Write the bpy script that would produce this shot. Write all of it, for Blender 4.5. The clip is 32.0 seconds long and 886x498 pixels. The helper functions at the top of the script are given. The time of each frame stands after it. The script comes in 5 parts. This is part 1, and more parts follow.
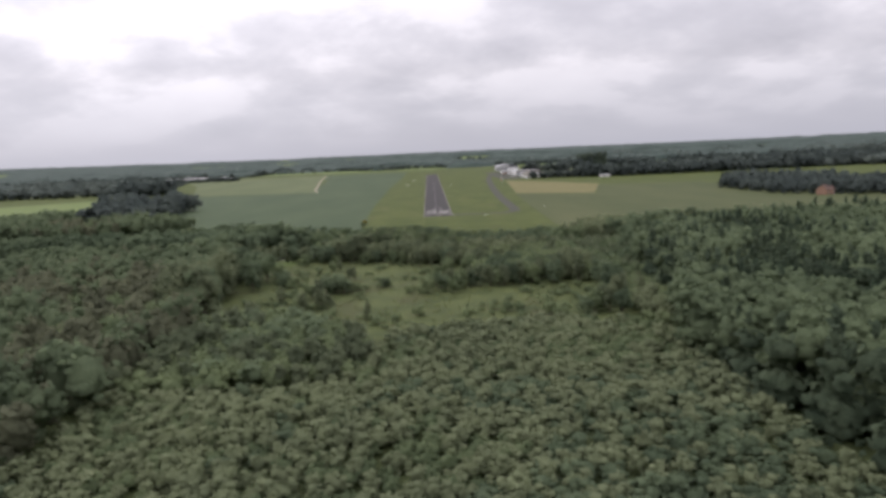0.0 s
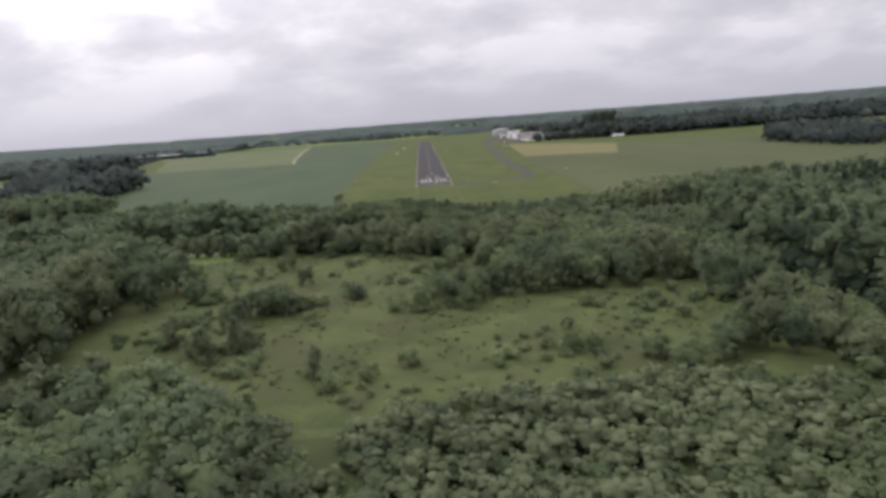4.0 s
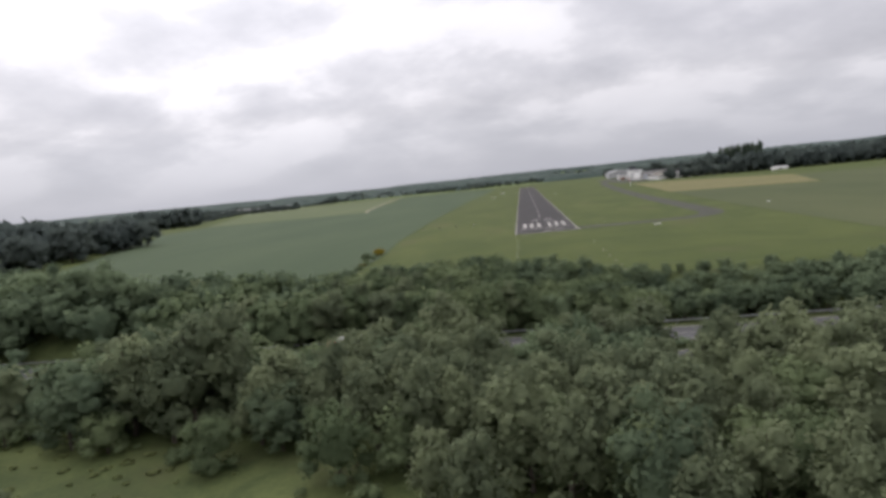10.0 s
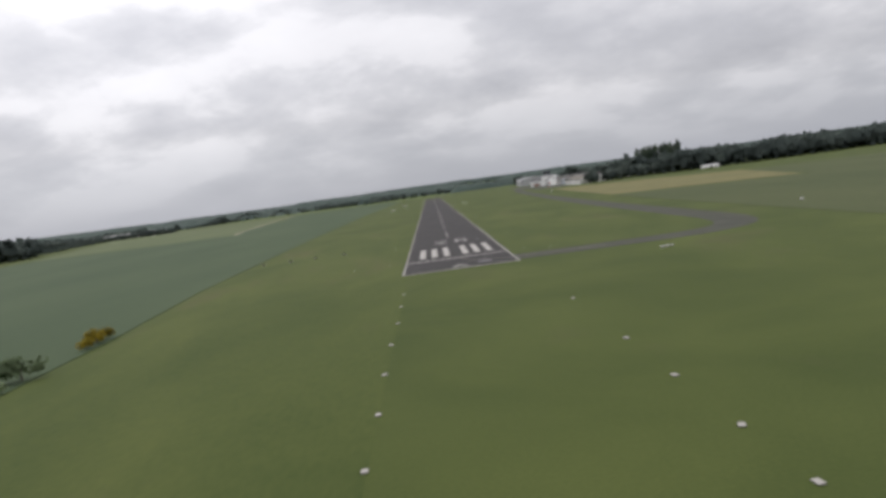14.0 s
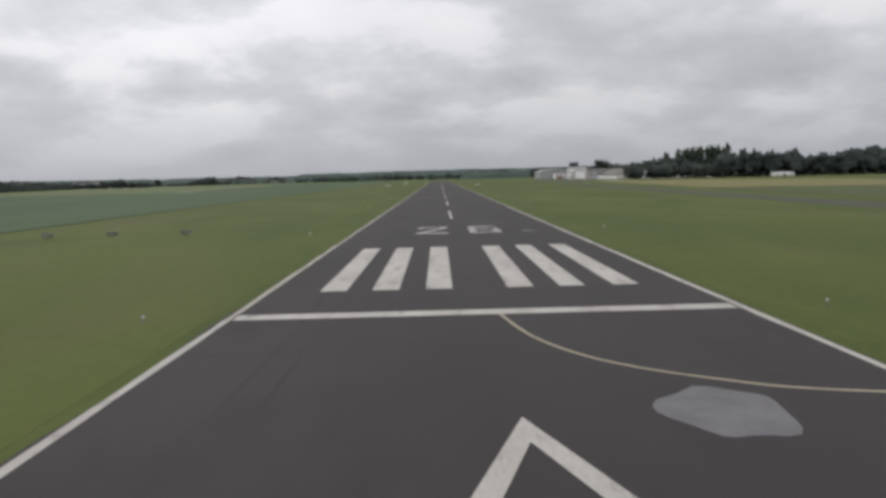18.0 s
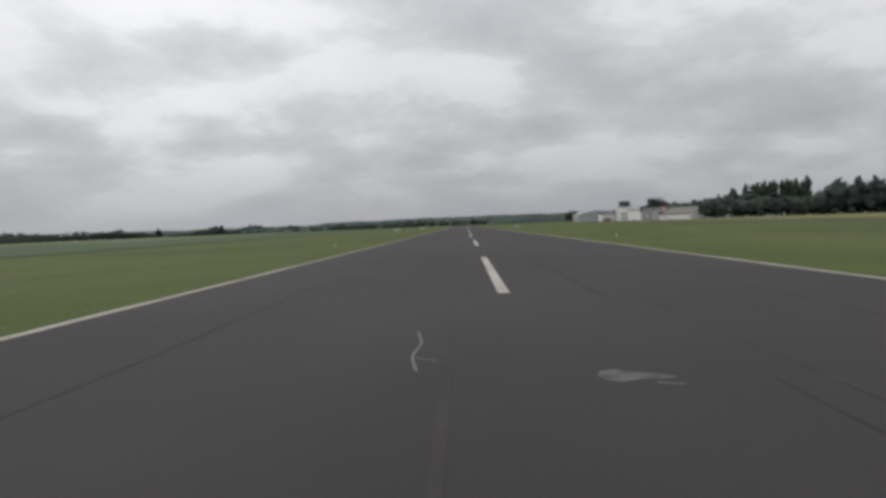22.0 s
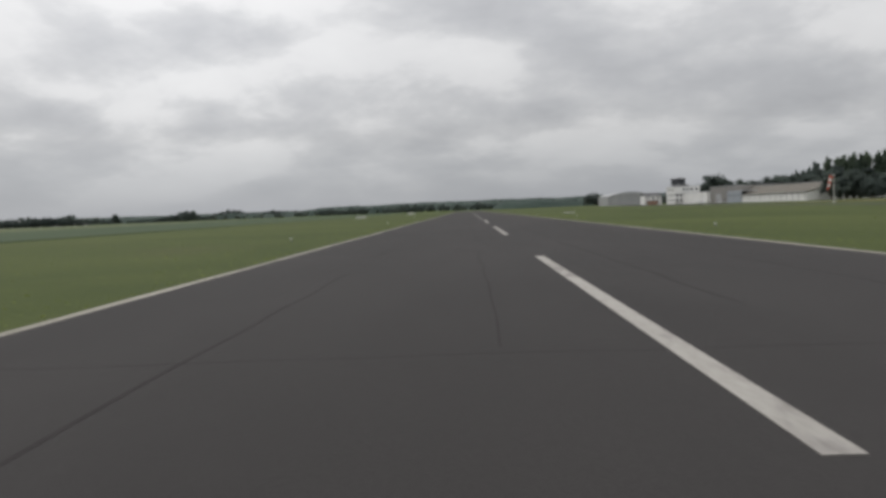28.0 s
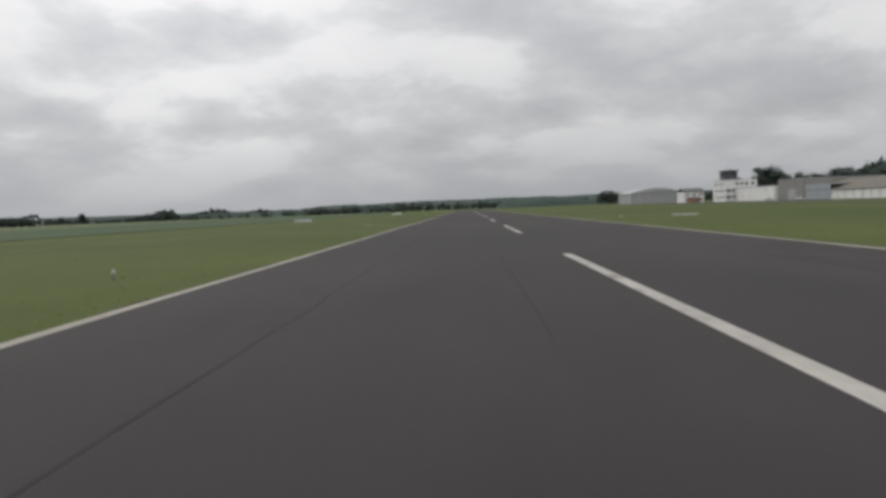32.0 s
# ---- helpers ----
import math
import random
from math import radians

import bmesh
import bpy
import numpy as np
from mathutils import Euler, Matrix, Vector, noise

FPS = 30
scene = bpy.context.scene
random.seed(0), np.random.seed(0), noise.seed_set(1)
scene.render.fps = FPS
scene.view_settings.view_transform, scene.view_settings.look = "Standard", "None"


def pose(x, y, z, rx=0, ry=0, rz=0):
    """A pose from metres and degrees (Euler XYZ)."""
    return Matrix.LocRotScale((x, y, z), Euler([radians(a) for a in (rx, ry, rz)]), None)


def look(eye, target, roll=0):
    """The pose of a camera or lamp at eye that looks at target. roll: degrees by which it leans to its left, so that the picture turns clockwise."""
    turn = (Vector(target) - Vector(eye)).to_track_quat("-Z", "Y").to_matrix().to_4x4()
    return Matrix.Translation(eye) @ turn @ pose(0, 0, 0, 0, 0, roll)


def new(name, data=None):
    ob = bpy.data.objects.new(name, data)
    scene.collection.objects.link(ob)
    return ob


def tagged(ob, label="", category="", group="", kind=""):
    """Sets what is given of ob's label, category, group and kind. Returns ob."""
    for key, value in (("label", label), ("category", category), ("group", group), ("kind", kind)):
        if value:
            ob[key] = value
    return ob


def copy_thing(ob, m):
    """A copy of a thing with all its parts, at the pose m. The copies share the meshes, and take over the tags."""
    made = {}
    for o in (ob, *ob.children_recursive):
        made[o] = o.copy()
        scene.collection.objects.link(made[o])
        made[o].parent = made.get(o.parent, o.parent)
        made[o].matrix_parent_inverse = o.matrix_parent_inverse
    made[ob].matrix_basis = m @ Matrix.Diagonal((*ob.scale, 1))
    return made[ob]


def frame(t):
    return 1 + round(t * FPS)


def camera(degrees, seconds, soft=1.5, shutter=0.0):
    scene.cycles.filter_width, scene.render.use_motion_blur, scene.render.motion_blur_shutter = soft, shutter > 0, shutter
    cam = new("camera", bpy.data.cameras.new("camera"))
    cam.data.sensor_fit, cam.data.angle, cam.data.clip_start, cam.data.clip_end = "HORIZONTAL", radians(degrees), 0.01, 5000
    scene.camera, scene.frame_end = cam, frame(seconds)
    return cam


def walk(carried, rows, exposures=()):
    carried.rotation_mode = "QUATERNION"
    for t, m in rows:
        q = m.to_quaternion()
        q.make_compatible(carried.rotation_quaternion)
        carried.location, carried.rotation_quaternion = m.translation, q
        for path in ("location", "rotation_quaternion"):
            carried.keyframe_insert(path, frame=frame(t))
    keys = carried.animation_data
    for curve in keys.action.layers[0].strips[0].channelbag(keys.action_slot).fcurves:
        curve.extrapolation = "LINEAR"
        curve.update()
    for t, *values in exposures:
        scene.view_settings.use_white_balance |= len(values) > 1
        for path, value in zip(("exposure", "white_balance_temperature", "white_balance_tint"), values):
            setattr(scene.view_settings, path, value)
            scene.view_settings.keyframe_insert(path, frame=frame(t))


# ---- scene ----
cam = camera(66.5, 32.0, soft=3.6)
PATH = [
    (0, (-6.097, -535.211, 52.198), (-6.065, -533.232, 51.907), -2.4),
    (0.5, (-6.77, -520.822, 51.703), (-6.726, -518.844, 51.41), -4.3),
    (1, (-5.831, -506.611, 51.031), (-5.756, -504.634, 50.734), -4.3),
    (1.5, (-5.253, -492.695, 49.9), (-5.164, -490.728, 49.554), -2.6),
    (2, (-5.774, -479.289, 48.8), (-5.697, -477.326, 48.426), -2.7),
    (2.5, (-5.869, -466.455, 46.992), (-5.807, -464.493, 46.61), -2.4),
    (4.5, (-6.68, -409.503, 37.859), (-6.667, -407.537, 37.496), -6.7),
    (5, (-6.164, -394.321, 35.89), (-6.156, -392.343, 35.593), -10.7),
    (5.5, (-5.945, -378.815, 33.778), (-5.924, -376.84, 33.461), -7.8),
    (6, (-4.805, -363.073, 31.895), (-4.773, -361.099, 31.572), -6.1),
    (6.5, (-3.516, -346.641, 30.027), (-3.457, -344.667, 29.708), -4.4),
    (7, (-1.304, -330.697, 28.248), (-1.198, -328.721, 27.956), 2.0),
    (7.5, (0.131, -315.328, 26.875), (0.288, -313.348, 26.637), 3.9),
    (8, (-1.354, -301.048, 25.365), (-1.234, -299.068, 25.109), 2.5),
    (8.5, (-3.269, -288.28, 24.242), (-3.339, -286.295, 24.005), -0.2),
    (9, (-5.871, -275.947, 23.167), (-6.073, -273.967, 22.975), -2.3),
    (9.5, (-6.801, -262.368, 22.292), (-7.047, -260.391, 22.117), -4.8),
    (10, (-7.634, -246.748, 21.19), (-7.881, -244.772, 20.998), -5.8),
    (10.5, (-7.528, -230.339, 20.412), (-7.766, -228.365, 20.202), -7.0),
    (11, (-6.19, -214.432, 19.616), (-6.385, -212.453, 19.403), -5.6),
    (11.5, (-4.591, -200.202, 18.853), (-4.724, -198.217, 18.642), -5.8),
    (12, (-4.098, -186.51, 17.891), (-4.171, -184.52, 17.7), -4.4),
    (12.5, (-3.264, -171.691, 17.447), (-3.273, -169.698, 17.276), -3.8),
    (13, (-3.823, -157.633, 17.704), (-3.791, -155.643, 17.5), -4.6),
    (13.5, (-3.898, -143.664, 17.019), (-3.871, -141.675, 16.811), -5.5),
    (14, (-4.22, -129.809, 15.988), (-4.202, -127.817, 15.807), -7.7),
    (14.5, (-4.495, -115.162, 15.369), (-4.485, -113.171, 15.176), -8.4),
    (15, (-3.873, -98.905, 14.812), (-3.81, -96.92, 14.579), -4.5),
    (15.5, (-2.908, -84.594, 13.876), (-2.78, -82.62, 13.582), 0.3),
    (17.5, (-2.335, -24.959, 7.425), (-2.334, -22.975, 7.175), -1.6),
    (18, (-1.948, -9.154, 6.048), (-1.939, -7.165, 5.835), -1.4),
    (18.5, (-1.683, 5.11, 5.06), (-1.655, 7.1, 4.866), -3.5),
    (19, (-1.279, 21.175, 4.066), (-1.249, 23.168, 3.896), -4.7),
    (19.5, (-0.892, 35.131, 3.482), (-0.856, 37.124, 3.323), -0.4),
    (20, (-0.563, 51.602, 2.703), (-0.494, 53.598, 2.602), 2.3),
    (20.5, (-0.53, 68.082, 2.288), (-0.462, 70.08, 2.229), 1.8),
    (21, (-0.599, 84.693, 2.157), (-0.577, 86.693, 2.135), 0.2),
    (21.5, (-0.881, 98.812, 2.309), (-0.918, 100.811, 2.243), -1.1),
    (22, (-1.208, 113.135, 2.129), (-1.272, 115.133, 2.059), -2.2),
    (22.5, (-1.422, 126.508, 1.687), (-1.485, 128.506, 1.662), -2.3),
    (23, (-1.646, 140.305, 1.841), (-1.681, 142.304, 1.872), -1.6),
    (23.5, (-2.038, 152.377, 1.904), (-2.027, 154.376, 1.82), -3.7),
    (24, (-2.233, 166.146, 1.916), (-2.174, 168.145, 1.917), -0.7),
    (24.5, (-1.991, 178.663, 1.915), (-1.902, 180.658, 1.807), -3.3),
    (25, (-1.67, 192.258, 1.841), (-1.671, 194.258, 1.829), -1.8),
    (25.5, (-1.878, 203.718, 1.934), (-2.034, 205.709, 1.825), -2.1),
    (26, (-1.903, 216.266, 1.936), (-2.111, 218.252, 1.814), -2.6),
    (26.5, (-2.072, 227.73, 1.966), (-2.207, 229.722, 1.848), -2.9),
    (28.5, (-2.783, 276.042, 2.036), (-2.854, 278.038, 1.926), -2.2),
    (29, (-2.947, 286.202, 2.029), (-3.037, 288.197, 1.932), -2.5),
    (29.5, (-2.958, 297.379, 2.065), (-3.025, 299.375, 1.955), -2.1),
    (30, (-3.032, 308.271, 2.053), (-3.082, 310.268, 1.944), -2.2),
    (30.5, (-3.047, 318.625, 2.059), (-3.105, 320.621, 1.952), -2.3),
    (31, (-3.248, 330.398, 2.001), (-3.362, 332.391, 1.877), -2.2),
    (32, (-3.453, 355.646, 2.037), (-3.528, 357.641, 1.919), -2.2),
]
walk(cam, [(t, look(eye, target, roll)) for t, eye, target, roll in PATH], exposures=[(0, 0.16, 6400, 20), (7, 0.16, 6400, 18.5), (13, -0.06, 6420, 14), (18, -0.2, 6450, 12), (24, -0.38, 6500, 10), (32, -0.3, 6550, 10)])

# ---- world, sun, exposure ----
SUN_AZ, SUN_EL = radians(-34), radians(52)
# where the cloud is thinnest
BREAK_AZ, BREAK_EL = radians(-24), radians(15)
SUN = Vector((math.sin(SUN_AZ) * math.cos(SUN_EL), math.cos(SUN_AZ) * math.cos(SUN_EL), math.sin(SUN_EL)))


class Nodes:
    """Short hand for building a node tree."""

    def __init__(self, tree):
        self.tree = tree
        tree.nodes.clear()

    def add(self, kind, inputs=None, **props):
        n = self.tree.nodes.new(kind)
        if "operation" in props:
            n.operation = props["operation"]
        if "data_type" in props:
            n.data_type, n.blend_type = props["data_type"], props["blend_type"]
        if "sky_type" in props:
            n.sky_type, n.sun_disc = props["sky_type"], props["sun_disc"]
            n.sun_elevation, n.sun_rotation = props["sun_elevation"], props["sun_rotation"]
        for k, v in (inputs or {}).items():
            if isinstance(v, bpy.types.NodeSocket):
                self.tree.links.new(v, n.inputs[k])
            else:
                n.inputs[k].default_value = v
        return n

    def math(self, op, a, b=0.0, clamp=False):
        n = self.add("ShaderNodeMath", {0: a, 1: b}, operation=op)
        n.use_clamp = clamp
        return n.outputs[0]

    def ramp(self, fac, stops):
        n = self.add("ShaderNodeValToRGB", {"Fac": fac})
        e = n.color_ramp.elements
        while len(e) < len(stops):
            e.new(0.5)
        for el, (p, c) in zip(e, stops):
            el.position, el.color = p, (*c, 1) if len(c) == 3 else c
        return n.outputs["Color"]

    def mix(self, fac, a, b, blend="MIX"):
        n = self.add("ShaderNodeMix", {"Factor": fac}, data_type="RGBA", blend_type=blend)
        for k, v in ((6, a), (7, b)):
            if isinstance(v, bpy.types.NodeSocket):
                self.tree.links.new(v, n.inputs[k])
            else:
                n.inputs[k].default_value = (*v, 1)
        return n.outputs[2]


def make_world():
    world = bpy.data.worlds.new("overcast")
    scene.world = world
    world.use_nodes = True
    N = Nodes(world.node_tree)
    way = N.add("ShaderNodeTexCoord").outputs["Generated"]
    s = N.add("ShaderNodeSeparateXYZ", {0: way})
    up = N.math("MAXIMUM", s.outputs[2], 0.0)
    den = N.math("ADD", up, 0.3)
    plane = N.add("ShaderNodeCombineXYZ", {0: N.math("DIVIDE", s.outputs[0], den), 1: N.math("DIVIDE", s.outputs[1], den), 2: 3.6})
    big = N.add("ShaderNodeTexNoise", {"Vector": plane.outputs[0], "Scale": 1.7, "Detail": 9.0, "Roughness": 0.56, "Distortion": 0.12})
    low = N.add("ShaderNodeTexNoise", {"Vector": plane.outputs[0], "Scale": 0.55, "Detail": 3.0, "Roughness": 0.5})
    puff = N.add("ShaderNodeTexVoronoi", {"Vector": N.mix(0.16, plane.outputs[0], big.outputs["Color"]), "Scale": 4.2, "Randomness": 1.0})
    puff.feature = "SMOOTH_F1"
    f = N.math("ADD", N.math("MULTIPLY", big.outputs[0], 0.6), N.math("MULTIPLY", low.outputs[0], 0.36))
    f = N.math("SUBTRACT", N.math("ADD", f, 0.105), N.math("MULTIPLY", puff.outputs["Distance"], 0.2))
    cloud = N.ramp(f, [(0.36, (0.5, 0.508, 0.53)), (0.45, (0.6, 0.608, 0.628)), (0.5, (0.69, 0.696, 0.71)), (0.545, (0.835, 0.837, 0.845)), (0.64, (0.9, 0.902, 0.907))])
    # the overcast sky is brighter overhead, and where the cloud is thin
    thin = (math.sin(BREAK_AZ) * math.cos(BREAK_EL), math.cos(BREAK_AZ) * math.cos(BREAK_EL), math.sin(BREAK_EL))
    sd = N.add("ShaderNodeVectorMath", {0: way, 1: thin}, operation="DOT_PRODUCT").outputs["Value"]
    glow = N.math("POWER", N.math("MAXIMUM", sd, 0.0), 26.0)
    gain = N.math("ADD", N.math("ADD", N.math("MULTIPLY", up, 1.5), 0.78), N.math("MULTIPLY", glow, 0.22))
    veil = N.mix(N.math("SUBTRACT", 1.0, N.math("MULTIPLY", up, 9.0), clamp=True), cloud, (0.575, 0.603, 0.652))
    lit = N.add("ShaderNodeVectorMath", {0: veil, "Scale": gain}, operation="SCALE").outputs[0]
    sky = N.add("ShaderNodeTexSky", sky_type="NISHITA", sun_disc=False, sun_elevation=SUN_EL, sun_rotation=SUN_AZ)
    blue = N.add("ShaderNodeVectorMath", {0: sky.outputs[0], "Scale": 0.08}, operation="SCALE").outputs[0]
    both = N.mix(0.94, blue, lit)
    bg = N.add("ShaderNodeBackground", {"Color": both, "Strength": 1.0})
    out = N.add("ShaderNodeOutputWorld", {"Surface": bg.outputs[0]})


make_world()
sun = new("sun", bpy.data.lights.new("sun", "SUN"))
sun.data.energy, sun.data.angle, sun.data.color = 1.2, radians(50), (1.0, 0.97, 0.92)
sun.matrix_world = look(SUN * 100, (0, 0, 0))
scene.view_settings.exposure = 0.0


# ---- materials ----
def material(name, low, high, scale=1.0, fine=20.0, rough=0.9, bump=0.1, bump_scale=None, metal=0.0, spots=None, per_object=0.0, per_island=0.0, stretch=(1, 1, 1), spec=0.3, warp=0.0):
    """A surface whose colour drifts between two tones at two scales, with relief, and stains of a third colour if given."""
    m = bpy.data.materials.new(name)
    m.use_nodes = True
    N = Nodes(m.node_tree)
    co = N.add("ShaderNodeTexCoord").outputs["Object"]
    co = N.add("ShaderNodeMapping", {"Vector": co, "Scale": stretch}).outputs[0]
    a = N.add("ShaderNodeTexNoise", {"Vector": co, "Scale": scale, "Detail": 5.0, "Roughness": 0.6, "Distortion": warp}).outputs[0]
    b = N.add("ShaderNodeTexNoise", {"Vector": co, "Scale": fine, "Detail": 4.0, "Roughness": 0.65}).outputs[0]
    f = N.math("ADD", N.math("MULTIPLY", a, 0.65), N.math("MULTIPLY", b, 0.35))
    if per_object:
        r = N.add("ShaderNodeObjectInfo").outputs["Random"]
        f = N.math("ADD", f, N.math("MULTIPLY", N.math("SUBTRACT", r, 0.5), per_object))
    if per_island:
        r = N.add("ShaderNodeNewGeometry").outputs["Random Per Island"]
        f = N.math("ADD", f, N.math("MULTIPLY", N.math("SUBTRACT", r, 0.5), per_island))
    col = N.ramp(f, [(0.32, low), (0.68, high)])
    if spots:
        tone, size, amount = spots
        c = N.add("ShaderNodeTexNoise", {"Vector": co, "Scale": size, "Detail": 6.0, "Roughness": 0.62}).outputs[0]
        k = N.ramp(c, [(1 - amount - 0.08, (0, 0, 0)), (1 - amount + 0.08, (1, 1, 1))])
        col = N.mix(k, col, tone)
    p = N.add("ShaderNodeBsdfPrincipled", {"Base Color": col, "Roughness": rough, "Metallic": metal, "Specular IOR Level": spec})
    if bump:
        h = N.add("ShaderNodeBump", {"Height": b if bump_scale is None else N.add("ShaderNodeTexNoise", {"Vector": co, "Scale": bump_scale, "Detail": 6.0}).outputs[0], "Strength": bump, "Distance": 0.05})
        N.tree.links.new(h.outputs[0], p.inputs["Normal"])
    N.add("ShaderNodeOutputMaterial", {"Surface": p.outputs[0]})
    return m


def leaf_material(name, low, high, scale=0.14):
    m = bpy.data.materials.new(name)
    m.use_nodes = True
    N = Nodes(m.node_tree)
    co = N.add("ShaderNodeNewGeometry").outputs["Position"]
    a = N.add("ShaderNodeTexNoise", {"Vector": co, "Scale": scale, "Detail": 2.0}).outputs[0]
    r = N.add("ShaderNodeNewGeometry").outputs["Random Per Island"]
    o = N.add("ShaderNodeObjectInfo").outputs["Random"]
    wide = N.add("ShaderNodeTexNoise", {"Vector": co, "Scale": 0.022, "Detail": 2.0}).outputs[0]
    a = N.math("ADD", N.math("MULTIPLY", a, 0.55), N.math("MULTIPLY", wide, 0.45))
    f = N.math("ADD", N.math("ADD", N.math("MULTIPLY", a, 0.85), N.math("MULTIPLY", r, 0.07)), N.math("MULTIPLY", N.math("SUBTRACT", o, 0.5), 0.25))
    # leaf clusters, fine and coarse; colour is darker where their bump is low
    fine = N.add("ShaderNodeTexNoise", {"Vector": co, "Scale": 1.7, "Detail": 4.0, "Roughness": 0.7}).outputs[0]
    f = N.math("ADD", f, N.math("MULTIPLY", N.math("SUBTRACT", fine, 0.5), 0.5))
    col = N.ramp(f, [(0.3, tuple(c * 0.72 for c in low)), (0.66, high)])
    h = N.add("ShaderNodeBump", {"Height": fine, "Strength": 0.75, "Distance": 0.5}).outputs[0]
    p = N.add("ShaderNodeBsdfPrincipled", {"Base Color": col, "Roughness": 0.85, "Specular IOR Level": 0.08, "Normal": h})
    t = N.add("ShaderNodeBsdfTranslucent", {"Color": col, "Normal": h})
    s = N.add("ShaderNodeMixShader", {0: 0.54, 1: p.outputs[0], 2: t.outputs[0]})
    N.add("ShaderNodeOutputMaterial", {"Surface": s.outputs[0]})
    return m


def plain(name, colour, rough=0.6, metal=0.0, spec=0.4):
    d = tuple(c * 0.82 for c in colour)
    return material(name, d, colour, scale=0.6, fine=9.0, rough=rough, bump=0.04, metal=metal, spec=spec)


M_GRASS = material("airfield grass", (0.038, 0.055, 0.0132), (0.077, 0.093, 0.0245), scale=0.035, fine=3.2, bump=0.6, bump_scale=6.0, spots=((0.07, 0.074, 0.0286), 0.03, 0.34), warp=0.6, spec=0.13)
M_HEATH = material("heath", (0.027, 0.041, 0.0155), (0.098, 0.116, 0.042), scale=0.085, fine=1.6, bump=0.8, bump_scale=3.0, spots=((0.058, 0.064, 0.027), 0.06, 0.4), warp=0.8, spec=0.13)
M_OLIVE = material("dry olive grass", (0.04, 0.058, 0.01365), (0.079, 0.094, 0.0247), scale=0.04, fine=1.3, bump=0.5, bump_scale=6.0, spots=((0.078, 0.077, 0.0312), 0.035, 0.36), stretch=(1.3, 0.5, 1), warp=0.6, spec=0.13)
M_CROP = material("green crop", (0.04, 0.062, 0.03105), (0.062, 0.085, 0.0432), scale=0.02, fine=2.2, bump=0.5, bump_scale=5.0, stretch=(1, 0.25, 1), spec=0.13)
M_STRAW = material("ripening crop", (0.068, 0.09, 0.0405), (0.106, 0.122, 0.05805), scale=0.02, fine=1.6, bump=0.4, bump_scale=5.0, stretch=(1, 0.3, 1), spec=0.13)
M_BROWNF = material("sparse crop on soil", (0.044, 0.059, 0.02295), (0.081, 0.09, 0.03915), scale=0.015, fine=1.2, bump=0.5, bump_scale=4.0, stretch=(1, 0.35, 1), spec=0.13)
M_TRACK = material("pale dirt track", (0.17, 0.155, 0.11), (0.27, 0.245, 0.18), scale=0.2, fine=2.0, bump=0.3, bump_scale=5.0, spec=0.1)
M_YELLOW = material("dry stubble", (0.105, 0.103, 0.043), (0.165, 0.148, 0.066), scale=0.04, fine=2.0, bump=0.4, bump_scale=5.0, spec=0.13)
M_MEADOW = material("bright meadow", (0.085, 0.125, 0.0378), (0.135, 0.168, 0.06075), scale=0.04, fine=1.5, bump=0.5, bump_scale=5.0, spec=0.13)
M_ASPHALT = material("runway asphalt", (0.029, 0.027, 0.0265), (0.046, 0.0425, 0.0415), scale=0.09, fine=26.0, rough=0.88, bump=0.25, bump_scale=60.0, spots=((0.033, 0.0305, 0.030), 0.22, 0.4), stretch=(1, 0.4, 1), spec=0.18)
M_TAXI = material("taxiway asphalt", (0.05, 0.052, 0.042), (0.077, 0.077, 0.063), scale=0.12, fine=18.0, rough=0.9, bump=0.2, bump_scale=50.0, spec=0.1)
M_ROAD = material("motorway asphalt", (0.055, 0.054, 0.055), (0.082, 0.08, 0.08), scale=0.15, fine=20.0, rough=0.85, bump=0.15, bump_scale=50.0, stretch=(0.3, 1, 1))
M_PAINT = material("worn white paint", (0.25, 0.237, 0.215), (0.395, 0.375, 0.345), scale=0.5, fine=8.0, rough=0.75, bump=0.08, spots=((0.16, 0.145, 0.14), 1.4, 0.37), stretch=(1, 0.35, 1))
M_FADED = material("faded white paint", (0.19, 0.18, 0.17), (0.34, 0.32, 0.305), scale=0.7, fine=7.0, rough=0.8, bump=0.06, spots=((0.1, 0.093, 0.092), 1.1, 0.4), stretch=(1, 0.3, 1))
M_CREAM = material("faded cream paint", (0.2, 0.18, 0.13), (0.3, 0.27, 0.2), scale=0.8, fine=9.0, rough=0.8, bump=0.05)
M_PATCH = material("pale concrete patch", (0.085, 0.083, 0.087), (0.14, 0.135, 0.14), scale=0.8, fine=9.0, rough=0.85, bump=0.1)
M_SCUFF = material("scraped asphalt", (0.06, 0.058, 0.06), (0.12, 0.117, 0.12), scale=2.2, fine=14.0, rough=0.85, bump=0.1, spots=((0.042, 0.04, 0.04), 3.0, 0.44))
M_SEAL = material("tar sealed joint", (0.027, 0.025, 0.025), (0.045, 0.041, 0.041), scale=0.8, fine=9.0, rough=0.95, bump=0.05, spec=0.1)
M_EDGE = material("dull cream edge paint", (0.21, 0.195, 0.165), (0.34, 0.32, 0.275), scale=0.5, fine=7.0, rough=0.8, bump=0.08, spots=((0.10, 0.10, 0.07), 0.9, 0.36), stretch=(1, 0.3, 1))
M_RUBBER = material("tyre rubber traces", (0.028, 0.026, 0.026), (0.045, 0.041, 0.041), scale=0.4, fine=6.0, rough=0.92, bump=0.02, spec=0.2)
M_WOODLAND = material("woodland floor", (0.03, 0.042, 0.016), (0.052, 0.064, 0.024), scale=0.01, fine=0.12, bump=0.6, bump_scale=0.3, spec=0.13)
M_CHALK = plain("white painted marker", (0.6, 0.6, 0.57))
